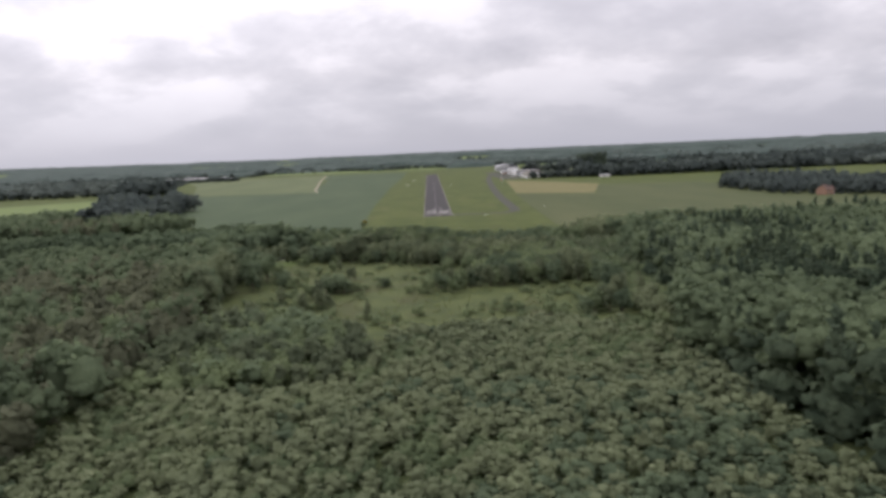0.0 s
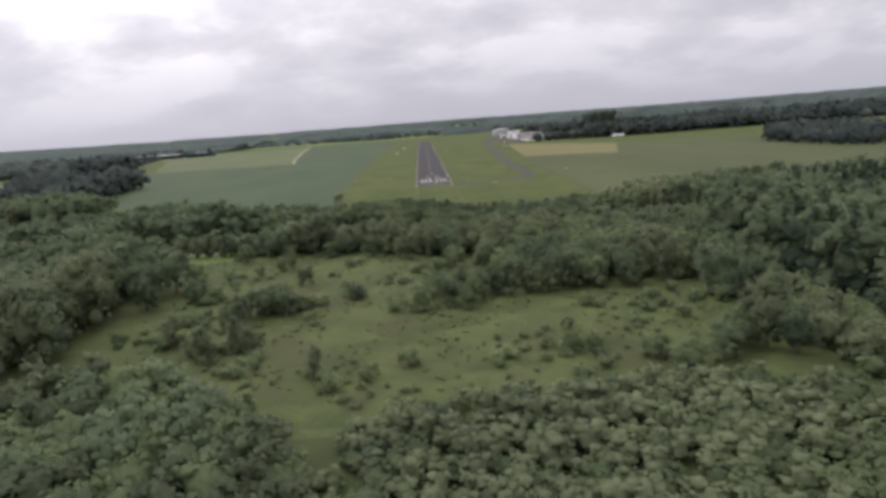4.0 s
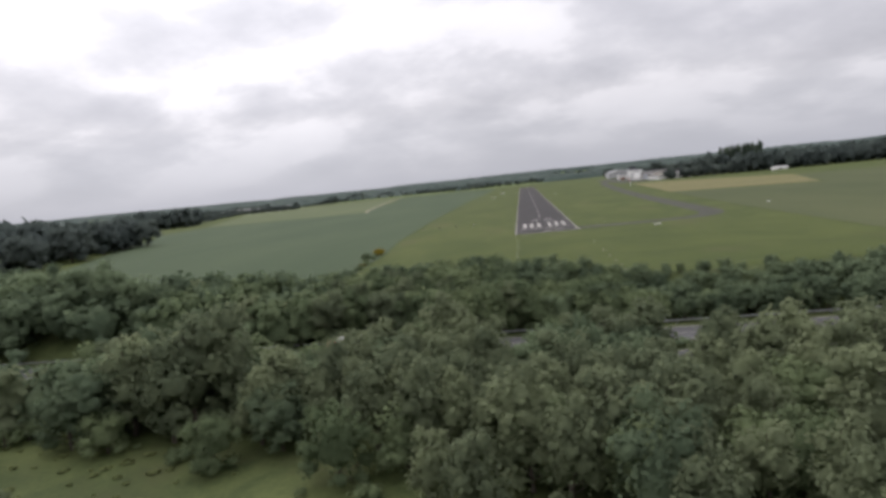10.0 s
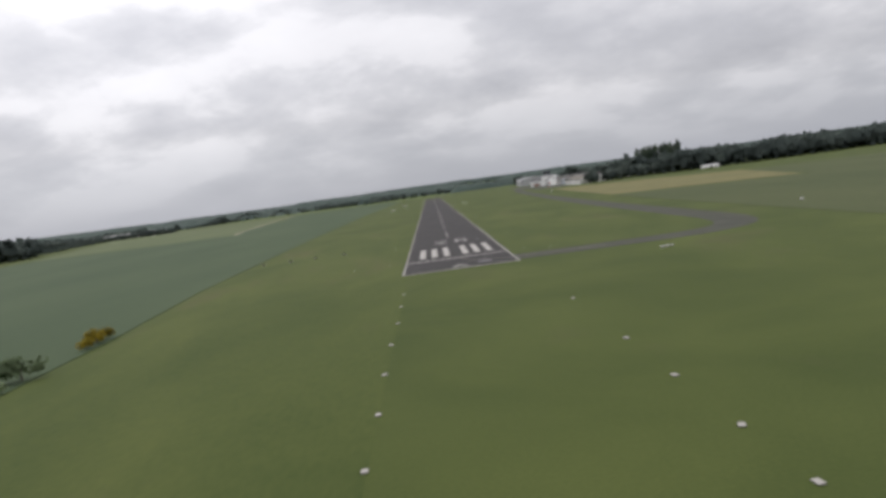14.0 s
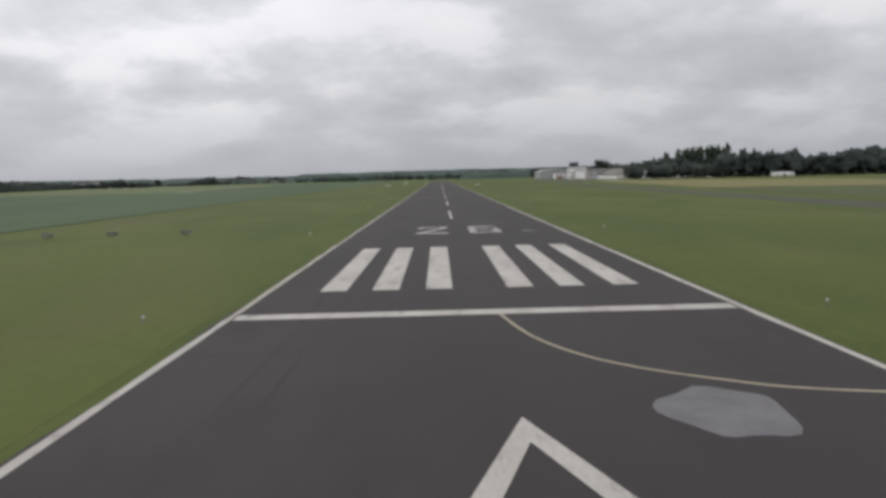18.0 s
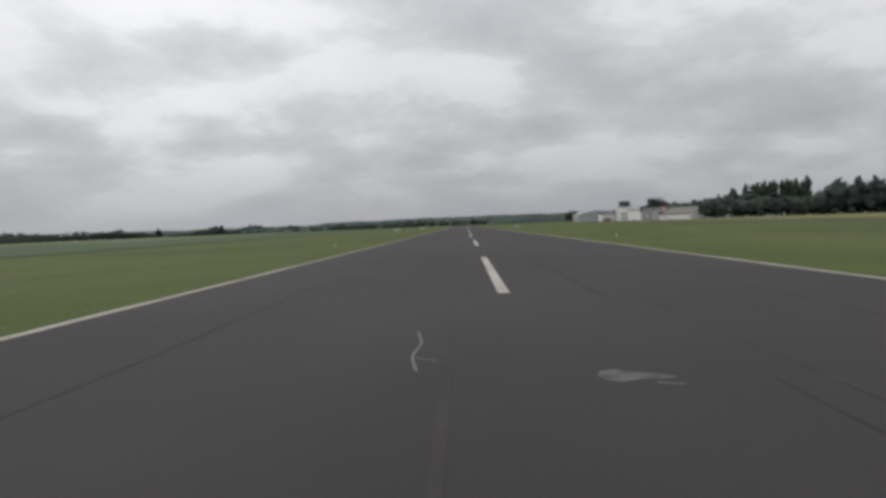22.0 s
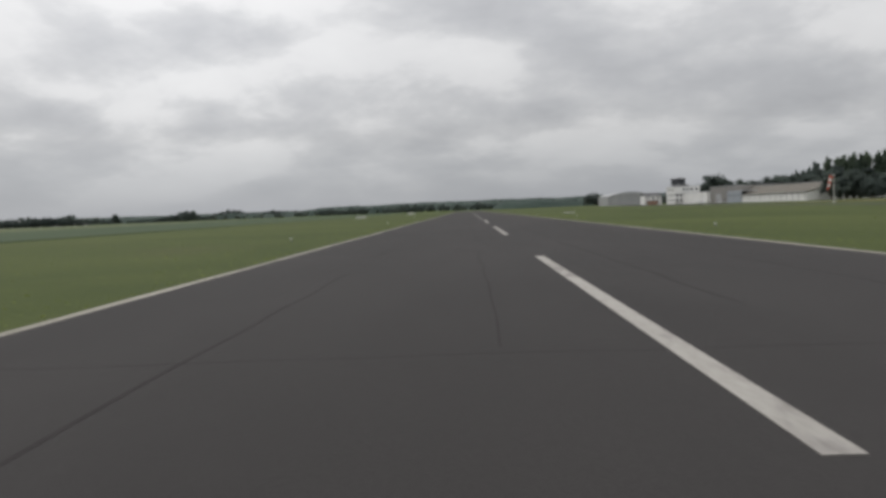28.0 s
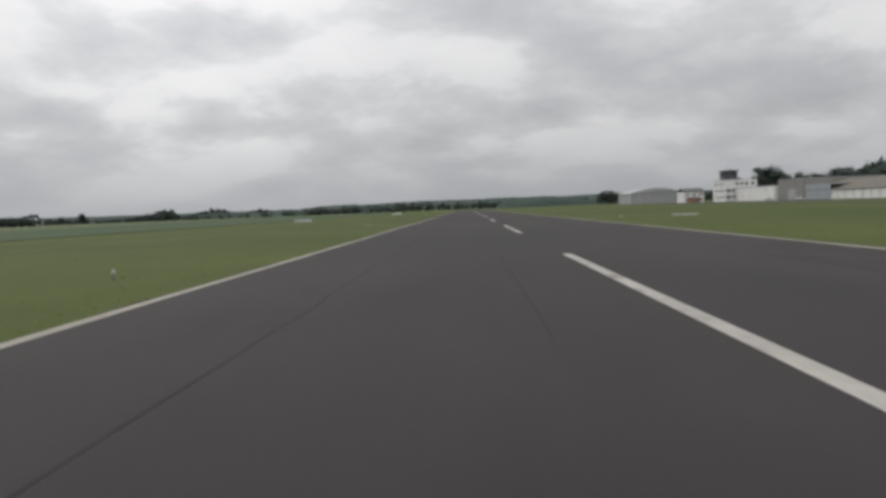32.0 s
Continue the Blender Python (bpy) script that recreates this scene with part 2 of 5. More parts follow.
M_BARK = material("bark", (0.06, 0.05, 0.04), (0.13, 0.11, 0.09), scale=2.0, fine=14.0, bump=0.4, stretch=(1, 1, 0.3))
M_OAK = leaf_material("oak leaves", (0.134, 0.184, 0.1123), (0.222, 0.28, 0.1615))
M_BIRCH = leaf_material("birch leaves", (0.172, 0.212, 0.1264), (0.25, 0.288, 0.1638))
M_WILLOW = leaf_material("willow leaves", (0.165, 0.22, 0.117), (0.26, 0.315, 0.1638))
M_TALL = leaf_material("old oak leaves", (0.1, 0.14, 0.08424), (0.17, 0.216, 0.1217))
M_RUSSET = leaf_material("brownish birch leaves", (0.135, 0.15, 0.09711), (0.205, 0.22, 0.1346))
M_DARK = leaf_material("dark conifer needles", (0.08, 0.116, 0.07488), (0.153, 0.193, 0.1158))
# the poplar row is far off: its leaf colour is lightened for haze
M_POPLAR = leaf_material("dark poplar leaves lightened for haze", (0.0945, 0.1283, 0.09801), (0.1512, 0.1917, 0.1337))
M_BROOM = leaf_material("yellow broom flowers", (0.14, 0.12, 0.02), (0.34, 0.26, 0.03), 0.9)
M_VERGE = leaf_material("verge grass blades", (0.13, 0.175, 0.042), (0.2, 0.235, 0.06), 0.3)
M_TUFT = leaf_material("rough tussock grass", (0.18, 0.22, 0.08775), (0.27, 0.3, 0.1287), 0.07)
# aerial haze put into the leaf colour: far trees paler and bluer
M_FAR_HAZE = leaf_material("distant woodland", (0.108, 0.135, 0.1247), (0.1647, 0.1958, 0.1663), 0.03)
M_UNDER = material("woodland canopy", (0.03, 0.045, 0.02), (0.085, 0.105, 0.045), scale=0.03, fine=0.25, bump=0.6, bump_scale=0.5, spec=0.13)
# the blue in this canopy colour stands in for haze over the distance
M_CANOPY_HAZE = material("haze-tinted far woodland canopy", (0.0156, 0.0286, 0.02431), (0.0676, 0.091, 0.07722), scale=0.012, fine=0.07, bump=0.5, bump_scale=0.2, spec=0.13)


# ---- building helpers ----
def part(name, bm, mat, parent=None, label="", smooth=False):
    """Links a bmesh as one mesh object, under a thing or a part if one is given."""
    me = bpy.data.meshes.new(name)
    bm.to_mesh(me)
    bm.free()
    if smooth:
        me.polygons.foreach_set("use_smooth", [True] * len(me.polygons))
    me.materials.append(mat)
    ob = new(name, me)
    ob.parent = parent
    if label:
        tagged(ob, label)
    return ob


def same(name, mesh, parent, m):
    """Another object on a mesh that is there already."""
    ob = new(name, mesh)
    ob.parent = parent
    ob.matrix_local = m
    return ob


def thing(name, m, label, category, group="", kind=""):
    ob = new(name)
    ob.empty_display_size = 0.3
    ob.matrix_world = m
    return tagged(ob, label, category, group, kind)


def box(x0, x1, y0, y1, z0, z1, bm=None, bevel=0.0):
    b = bmesh.new()
    bmesh.ops.create_cube(b, size=1)
    bmesh.ops.transform(b, matrix=Matrix.LocRotScale(((x0 + x1) / 2, (y0 + y1) / 2, (z0 + z1) / 2), None, (x1 - x0, y1 - y0, z1 - z0)), verts=b.verts)
    if bevel:
        bmesh.ops.bevel(b, geom=b.edges[:], offset=bevel, segments=2, affect="EDGES")
    if bm is None:
        return b
    join(bm, b)
    return bm


def join(bm, other, m=None):
    me = bpy.data.meshes.new("tmp")
    other.to_mesh(me)
    other.free()
    if m is not None:
        me.transform(m)
    bm.from_mesh(me)
    bpy.data.meshes.remove(me)
    return bm


def cyl(r0, r1, z0, z1, seg=12, x=0, y=0, bm=None):
    b = bmesh.new()
    bmesh.ops.create_cone(b, cap_ends=True, segments=seg, radius1=r0, radius2=r1, depth=z1 - z0)
    bmesh.ops.translate(b, verts=b.verts, vec=(x, y, (z0 + z1) / 2))
    if bm is None:
        return b
    return join(bm, b)


def slab(points, z0, z1):
    """A level plate over a polygon of plan points."""
    bm = bmesh.new()
    low = [bm.verts.new((x, y, z0)) for x, y in points]
    top = [bm.verts.new((x, y, z1)) for x, y in points]
    bm.faces.new(top)
    bm.faces.new(low[::-1])
    n = len(points)
    for i in range(n):
        j = (i + 1) % n
        bm.faces.new((low[i], low[j], top[j], top[i]))
    bmesh.ops.recalc_face_normals(bm, faces=bm.faces)
    return bm


def ribbon(line, width, z0, z1):
    """A plate of even width along a line of plan points."""
    left, right = [], []
    for i, p in enumerate(line):
        a, b = Vector(line[max(i - 1, 0)]), Vector(line[min(i + 1, len(line) - 1)])
        d = (b - a).normalized()
        n = Vector((-d.y, d.x)) * width / 2
        left.append(Vector(p) + n)
        right.append(Vector(p) - n)
    bm = bmesh.new()
    rows = [[bm.verts.new((q.x, q.y, z)) for q, z in ((l, z0), (l, z1), (r, z1), (r, z0))] for l, r in zip(left, right)]
    for a, b in zip(rows, rows[1:]):
        for k in range(4):
            bm.faces.new((a[k], a[(k + 1) % 4], b[(k + 1) % 4], b[k]))
    bm.faces.new(rows[0])
    bm.faces.new(rows[-1][::-1])
    bmesh.ops.recalc_face_normals(bm, faces=bm.faces)
    return bm


def curve_line(points, steps=6):
    """Plan points joined by a smooth line."""
    out = []
    for i in range(len(points) - 1):
        p = [Vector(points[min(max(j, 0), len(points) - 1)]) for j in (i - 1, i, i + 1, i + 2)]
        for k in range(steps):
            t = k / steps
            out.append(0.5 * (2 * p[1] + (p[2] - p[0]) * t + (2 * p[0] - 5 * p[1] + 4 * p[2] - p[3]) * t * t + (3 * p[1] - p[0] - 3 * p[2] + p[3]) * t ** 3))
    out.append(Vector(points[-1]))
    return out


def step(x, a, b):
    k = min(max((x - a) / (b - a), 0.0), 1.0)
    return k * k * (3 - 2 * k)


LOW = -6.0


def ground_z(x, y):
    """The lie of the land: the airfield's plateau, the lower heath before it, and a far wooded rise."""
    z = LOW * (1 - step(y, -128, -110))
    if y < -168:
        k = step(-y, 168, 190)
        z += k * 0.5 * noise.noise((x * 0.03, y * 0.03, 0.0))
    # the far rise begins later in the west
    west = step(-x - 0.22 * (y - 170), -80, 140)
    rise = 24 * (step(y, 1700, 3100) * (1 - west) + step(y, 2600, 4300) * west)
    return z + rise + 10 * step(abs(x), 1500, 3500)


def inside(x, y, poly):
    hit = False
    for (x0, y0), (x1, y1) in zip(poly, poly[1:] + poly[:1]):
        if (y0 > y) != (y1 > y) and x < (x1 - x0) * (y - y0) / (y1 - y0) + x0:
            hit = not hit
    return hit


CLEARING = [(-84, -268), (-80, -236), (-84, -210), (-112, -184), (-113, -150), (-86, -149), (-70, -168), (-27, -185), (-10, -203), (4, -222), (10, -250), (24, -262), (46, -257), (58, -262), (60, -290), (44, -314), (12, -312), (-18, -320), (-44, -306), (-70, -290)]

def open_land(x, y):
    """Farmland between the far woods."""
    return noise.noise((x * 0.0042, y * 0.0085, 5.5)) > 0.16


# ---- the ground ----
def make_ground():
    def stops(spans):
        out = []
        for a, b, d in spans:
            out += list(np.arange(a, b, d))
        return out + [spans[-1][1]]

    xs = stops([(-4700, -2500, 275), (-2500, -1000, 60), (-1000, -320, 40), (-320, 320, 8), (320, 1000, 40), (1000, 2500, 60), (2500, 4700, 275)])
    ys = stops([(-2000, -600, 200), (-600, -160, 8), (-160, -132, 14), (-132, -108, 2), (-108, 100, 26), (100, 500, 100), (500, 2200, 40), (2200, 4700, 100)])
    co = np.array([(x, y, ground_z(x, y)) for y in ys for x in xs])
    w = len(xs)
    quads = [(j * w + i, j * w + i + 1, (j + 1) * w + i + 1, (j + 1) * w + i) for j in range(len(ys) - 1) for i in range(w - 1)]
    me = bpy.data.meshes.new("ground")
    me.from_pydata(co, [], quads)
    me.materials.append(M_GRASS)
    me.materials.append(M_HEATH)
    me.materials.append(M_WOODLAND)
    me.materials.append(M_MEADOW)

    def glade(x, y):
        return ((x + 96) / 20) ** 2 + ((y + 163) / 20) ** 2 < 1

    def wooded(x, y):
        return y < -160 and not inside(x, y, CLEARING) and (x > 66 or x < -92 or y < -330 or (x > 8 and y > -246))

    idx = [3 if glade(xs[i] + 4, ys[j] + 4) else 2 if wooded(xs[i] + 4, ys[j] + 4) else 1 if ys[j] < -112 else 3 if ys[j] > 560 and open_land(xs[i], ys[j]) and (ys[j] > 1290 or abs(xs[i]) > 640) else 2 if ys[j] > 1290 or (ys[j] > 580 and abs(xs[i]) > 640) or xs[i] > 900 or xs[i] < -1000 else 0 for j in range(len(ys) - 1) for i in range(w - 1)]
    me.polygons.foreach_set("material_index", idx)
    me.polygons.foreach_set("use_smooth", [True] * len(quads))
    tagged(new("ground", me), "mown airfield grass and rough heath, flat and wide", "ground", kind="structure")


make_ground()


def field(name, points, mat, label, top=0.12):
    ob = part(name, slab(points, -0.1, top), mat)
    tagged(ob, label, "field", kind="structure")


field("field_1", [(-52, -100), (-54, -30), (-58, 20), (-61, 150), (-63, 450), (-58, 905), (-215, 890), (-178, 504), (-160, 408), (-340, 430), (-335, 330), (-200, 5), (-160, -50), (-110, -104)], M_CROP, "blue-green young crop field beside the runway grass", 0.1)
field("field_2", [(-160, 410), (-180, 504), (-226, 857), (-262, 1140), (-600, 1140), (-460, 800), (-345, 440)], M_STRAW, "pale ripening crop field beyond a dirt track", 0.06)
field("field_3", [(-226, 895), (-60, 910), (-60, 1150), (-258, 1150)], M_CROP, "green far crop field near the runway end", 0.06)
field("field_4", [(77, -108), (80, 0), (86, 140), (90, 222), (172, 178), (205, 330), (330, 300), (345, 120), (430, -20), (430, -108)], M_BROWNF, "brownish green sparse crop field on soil", 0.06)
field("field_5", [(92, 229), (170, 184), (215, 345), (170, 440), (114, 528)], M_YELLOW, "dry yellow stubble field strip", 0.1)
field("field_6", [(-275, 40), (-340, 60), (-620, 150), (-620, 340), (-425, 470), (-300, 260)], M_MEADOW, "bright green meadow strip among trees", 0.1)
field("grass_1", [(-46, -106), (-10, -106), (-10.4, -1), (-12.2, 3), (-12.2, 95), (-24, 170), (-58, 120), (-57, 20), (-53, -30)], M_OLIVE, "olive drier grass between crop field and runway", 0.008)
field("grass_2", [(12.2, 13.5), (38, 13.5), (50, 15.5), (56, 22), (59, 40), (60, 110), (62, 190), (50, 260), (28, 230), (12.2, 150)], M_OLIVE, "olive drier grass inside the taxiway bend", 0.008)
track = part("dirt_track", ribbon(curve_line([(-157, 400), (-168, 440), (-179, 504), (-226, 857), (-258, 1150)]), 4.5, 0.0, 0.09), M_TRACK)
tagged(track, "pale dirt track between two crop fields", "track", kind="structure")

# ---- the runway ----
HALF, LENGTH = 11.5, 930.0


def make_runway():
    rng = random.Random(4)
    # the grass creeps unevenly over the paved edge
    left, right = [], []
    y = 0.0
    while y <= LENGTH:
        left.append((-HALF - 0.15 + rng.uniform(-0.10, 0.16), y))
        right.append((HALF + 0.15 + rng.uniform(-0.06, 0.06), y))
        y += 3.1
    runway = part("runway", slab(right + left[::-1], -0.2, 0.02), M_ASPHALT)
    tagged(runway, "dark worn asphalt runway with white markings", "runway", kind="structure")
    z0, z1 = 0.015, 0.028

    def mark(name, bm, mat=M_PAINT, label=""):
        return part(name, bm, mat, runway, label)

    def edge(x0, x1, y0, y1):
        pts = []
        yy = y0
        while yy < y1:
            pts.append((yy, rng.uniform(-0.05, 0.05), rng.uniform(-0.03, 0.03)))
            yy += 2.6
        pts.append((y1, 0, 0))
        return slab([(x1 + b, q) for q, a, b in pts] + [(x0 + a, q) for q, a, b in pts[::-1]], z0, z1)

    for k in range(6):
        y0, y1 = (0, 20.0, 120.0, 260.0, 420.0, 640.0, LENGTH)[k:k + 2]
        mark("edge_line", edge(-HALF - 0.02, -HALF + 0.3, y0, y1), M_PAINT if k == 0 else M_EDGE)
        mark("edge_line", edge(HALF - 0.3, HALF + 0.02, y0, y1), M_PAINT if k < 2 else M_EDGE)
    mark("end_line", box(-HALF + 0.4, HALF - 0.4, 0.0, 0.5, z0, z1))
    mark("threshold_line", box(-HALF + 0.4, HALF - 0.4, 19.9, 21.0, z0, z1))
    for x0, x1 in ((-8.5, -7.06), (-5.67, -4.22), (-2.76, -1.32), (1.66, 3.1), (4.5, 5.85), (7.4, 8.78)):
        mark("threshold_stripe", box(x0, x1, 27.0, 48.8, z0, z1))
    # the runway number, each figure out of straight strokes
    a, b, c, d, t = 62.6, 72.1, -4.52, -1.06, 0.62

    def stroke(bm, pts):
        return join(bm, slab(pts, z0, z1))

    two = bmesh.new()
    stroke(two, [(c, a), (d, a), (d, a + 1.3), (c, a + 1.3)])
    stroke(two, [(c, a + 1.3), (c + 1.0, a + 1.3), (d, 69.9), (d, 70.8), (d - 0.75, 70.8), (d - 0.75, 69.9)])
    stroke(two, [(c, 70.8), (d, 70.8), (d, b), (c, b)])
    stroke(two, [(c, 69.9), (c + 0.7, 69.9), (c + 0.7, 70.8), (c, 70.8)])
    mark("figure_two", two, M_FADED, label="white painted figure two")
    c, d = 1.35, 4.78
    six = bmesh.new()
    stroke(six, [(c, a), (c + 0.8, a), (c + 0.8, b), (c, b)])
    stroke(six, [(c + 0.8, a), (d, a), (d, a + 1.3), (c + 0.8, a + 1.3)])
    stroke(six, [(d - 0.8, a + 1.3), (d, a + 1.3), (d, 68.2), (d - 0.8, 68.2)])
    stroke(six, [(c + 0.8, 66.9), (d - 0.8, 66.9), (d - 0.8, 68.2), (c + 0.8, 68.2)])
    stroke(six, [(c + 0.8, 70.9), (d, 70.9), (d, b), (c + 0.8, b)])
    mark("figure_six", six, M_FADED, label="white painted figure six")
    for k in range(18):
        y0 = 88.0 + 45.5 * k
        x0 = -0.1 + 0.0026 * min(y0 - 124, 230) - (0.2 if k == 3 else 0.0)
        mark("centre_dash", slab([(x0 - 0.18, y0), (x0 + 0.18, y0), (x0 + 0.22, y0 + 22.3), (x0 - 0.14, y0 + 22.3)], z0, z1))
    chevron = bmesh.new()
    stroke(chevron, [(-1.62, 2.6), (-1.0, 2.6), (0.0, 5.6), (0.0, 7.2)])
    stroke(chevron, [(0.0, 7.2), (0.0, 5.6), (1.05, 2.7), (1.65, 2.7)])
    mark("chevron", chevron)
    for x, y, r in ((5.2, 7.3, 1.6), (7.6, 64.0, 0.7), (11.3, 8.6, 0.8)):
        n = 26
        mark("pale_patch", slab([(x + r * (1 + 0.13 * math.sin(3 * q + x)) * math.cos(q), y + 1.15 * r * (1 + 0.1 * math.sin(5 * q)) * math.sin(q)) for q in (2 * math.pi * i / n for i in range(n))], 0.016, 0.024), M_PATCH, "pale grey concrete patch")
    mark("lead_in_line", ribbon(curve_line([(0.6, 19.9), (1.5, 15.5), (3.2, 12.2), (6.0, 9.9), (9.0, 8.6), (16.0, 7.6), (30.0, 7.0)]), 0.15, z0, z1), M_CREAM, "thin cream taxi guide line")
    for x, y0, n, w in ((-6.75, 24, 5, 0.1), (2.62, 96, 2, 0.09), (-2.05, 270, 2, 0.055), (6.9, 60, 4, 0.09)):
        for k in range(n * 4):
            a, b = y0 + k * 30 + rng.uniform(0, 9), y0 + (k + 1) * 30 - rng.uniform(0, 8)
            off = x + rng.uniform(-0.13, 0.13)
            line = [(off + rng.uniform(-0.07, 0.07), a + (b - a) * q / 8) for q in range(9)]
            mark("sealed_joint", ribbon(curve_line(line, 2), w * rng.uniform(0.45, 1.0), 0.014, 0.0225), M_SEAL, "dark tar sealed joint")
    for k in range(14):
        # rubber left by landing wheels
        x, y0 = rng.choice((-3.2, -2.4, -5.0, 1.2, 2.0, 3.6)) + rng.uniform(-0.5, 0.5), rng.uniform(12, 60) if k < 10 else rng.uniform(100, 330)
        n, w = rng.randint(3, 7), rng.uniform(0.1, 0.22)
        line = [(x + 0.05 * q, y0 + q * 3.0) for q in range(n)]
        mark("tyre_mark", ribbon(line, w, 0.015, 0.023 + 0.0003 * k), M_RUBBER, "dark rubber tyre mark")
    for x, y0, y1 in ((-7.9, 8, 26.5), (-6.85, 8, 26.5), (7.6, 10, 19.5), (-2.0, 52, 66), (2.9, 50, 64), (-4.6, 74, 98), (5.2, 78, 96), (-1.5, 92, 128), (3.4, 98, 140)):
        line = [(x + 0.035 * math.sin(q * 0.9 + x), y0 + (y1 - y0) * q / 8) for q in range(9)]
        mark("tyre_mark", ribbon(line, 0.16, 0.015, 0.0246), M_RUBBER, "dark rubber tyre mark")
    for pts, w in (([(-2.2, 126.6), (-2.05, 125.2), (-2.12, 124.1), (-1.98, 122.9)], 0.05), ([(-2.05, 123.9), (-1.7, 123.6)], 0.03), ([(1.2, 121.8), (1.5, 121.65)], 0.05)):
        mark("paint_scuff", ribbon(curve_line(pts, 4), w, 0.016, 0.0235), M_PATCH, "pale scuff on the asphalt")
    mark("paint_scuff", slab([(-6.52, 84.5), (-6.3, 84.7), (-6.22, 86.6), (-6.34, 86.5), (-6.4, 85.6)], 0.016, 0.0235), M_SCUFF, "pale scraped streak on the asphalt")
    mark("sealed_joint", ribbon(curve_line([(-2.12, 158.5), (-2.09, 161.0), (-2.14, 163.4), (-2.18, 166.4)], 3), 0.05, 0.014, 0.0225), M_SEAL, "short dark crack")
    blob = [(0.5, 122.2), (0.62, 122.55), (0.85, 122.62), (0.98, 122.4), (1.3, 122.3), (1.55, 122.05), (1.3, 121.95), (1.05, 122.0), (0.8, 121.85), (0.62, 121.95)]
    mark("paint_scuff", slab(blob, 0.016, 0.0235), M_SCUFF, "pale scraped patch on the asphalt")
    # cross joints of the paving lanes
    for k in range(9):
        y = 14 + k * 52.0
        line = [(-HALF + 0.5 + q * (2 * HALF - 1) / 16, y + rng.uniform(-0.09, 0.09)) for q in range(17)]
        mark("cross_joint", ribbon(curve_line(line, 3), 0.055, 0.014, 0.0205), M_SEAL)
    return runway


make_runway()
taxi = part("taxiway", ribbon(curve_line([(11.7, 6.6), (40, 6.6), (52, 8.5), (60.5, 15), (65, 30), (66, 60), (67, 110), (69, 190), (75, 320), (85, 480), (98, 650), (118, 800), (125, 870)]), 9.0, -0.15, 0.02), M_TAXI)
tagged(taxi, "grey asphalt taxiway bending away from the runway", "taxiway", kind="structure")
apron = part("apron", slab([(112, 585), (150, 575), (152, 760), (165, 900), (112, 900)], -0.15, 0.03), M_TAXI)
tagged(apron, "grey asphalt apron before the hangars", "apron", kind="structure")

# ---- trees ----
def flat_mesh(name, co, loops, starts, mat, normals=None):
    """A mesh from arrays: places, the loops' vertices and where each face starts."""
    me = bpy.data.meshes.new(name)
    me.vertices.add(len(co))
    me.vertices.foreach_set("co", np.asarray(co, dtype=np.float32).ravel())
    me.loops.add(len(loops))
    me.loops.foreach_set("vertex_index", np.asarray(loops, dtype=np.int32))
    me.polygons.add(len(starts))
    me.polygons.foreach_set("loop_start", np.asarray(starts, dtype=np.int32))
    me.update(calc_edges=True)
    if normals is not None:
        me.polygons.foreach_set("use_smooth", [True] * len(starts))
        me.normals_split_custom_set_from_vertices(normals)
    me.materials.append(mat)
    return me


def ball(detail):
    bm = bmesh.new()
    bmesh.ops.create_icosphere(bm, subdivisions=detail, radius=1)
    co = np.array([v.co[:] for v in bm.verts])
    tri = np.array([[v.index for v in f.verts] for f in bm.faces])
    bm.free()
    return co, tri


BALL = {1: ball(1), 2: ball(2)}


def crown(rng, lobes, leaves, size, detail=1, core=0.68):
    """A crown: a ragged core in each lobe and leaf sprays standing off it. Gives places, quads and triangles."""
    co, nor, quads, tris, n = [], [], [], [], 0
    bc, bt = BALL[detail]
    for x, y, z, rx, ry, rz in lobes:
        p = bc * (1 + rng.uniform(-0.24, 0.14, (len(bc), 1)))
        co.append(p * (rx * core, ry * core, rz * core) + (x, y, z))
        nor.append(bc + (0, 0, 0.5))
        tris.append(bt + n)
        n += len(bc)
    L = np.array(lobes)
    area = L[:, 3] * L[:, 5]
    pick = rng.choice(len(L), leaves, p=area / area.sum())
    d = rng.normal(size=(leaves, 3))
    d[:, 2] = np.where(d[:, 2] < -0.7, -d[:, 2], d[:, 2])
    d /= np.linalg.norm(d, axis=1)[:, None]
    P = L[pick, :3] + d * L[pick, 3:6] * rng.uniform(0.6, 1.15, (leaves, 1))
    t = np.cross(d + rng.normal(0, 0.55, (leaves, 3)), rng.normal(size=(leaves, 3)))
    t /= np.linalg.norm(t, axis=1)[:, None]
    u = np.cross(t, d + rng.normal(0, 0.4, (leaves, 3)))
    u /= np.linalg.norm(u, axis=1)[:, None]
    s = size * rng.uniform(0.55, 1.25, (leaves, 1))
    c = np.stack([P - t * s * 0.6 + u * s, P + t * s + u * s * 0.7, P + t * s * 0.7 - u * s, P - t * s - u * s * 0.6], axis=1)
    c[:, 2] += d * s * 0.5
    co.append(c.reshape(-1, 3))
    nor.append(np.repeat(d + (0, 0, 0.5) + rng.normal(0, 0.07, (leaves, 3)), 4, axis=0))
    nor = np.concatenate(nor)
    nor /= np.linalg.norm(nor, axis=1)[:, None]
    quads = np.arange(leaves * 4).reshape(-1, 4) + n
    return np.concatenate(co), quads, np.concatenate(tris), nor


def mesh_of(name, co, quads, tris, mat, normals=None):
    loops = np.concatenate([quads.ravel(), tris.ravel()])
    starts = np.concatenate([np.arange(len(quads)) * 4, len(quads) * 4 + np.arange(len(tris)) * 3])
    return flat_mesh(name, co, loops, starts, mat, normals)


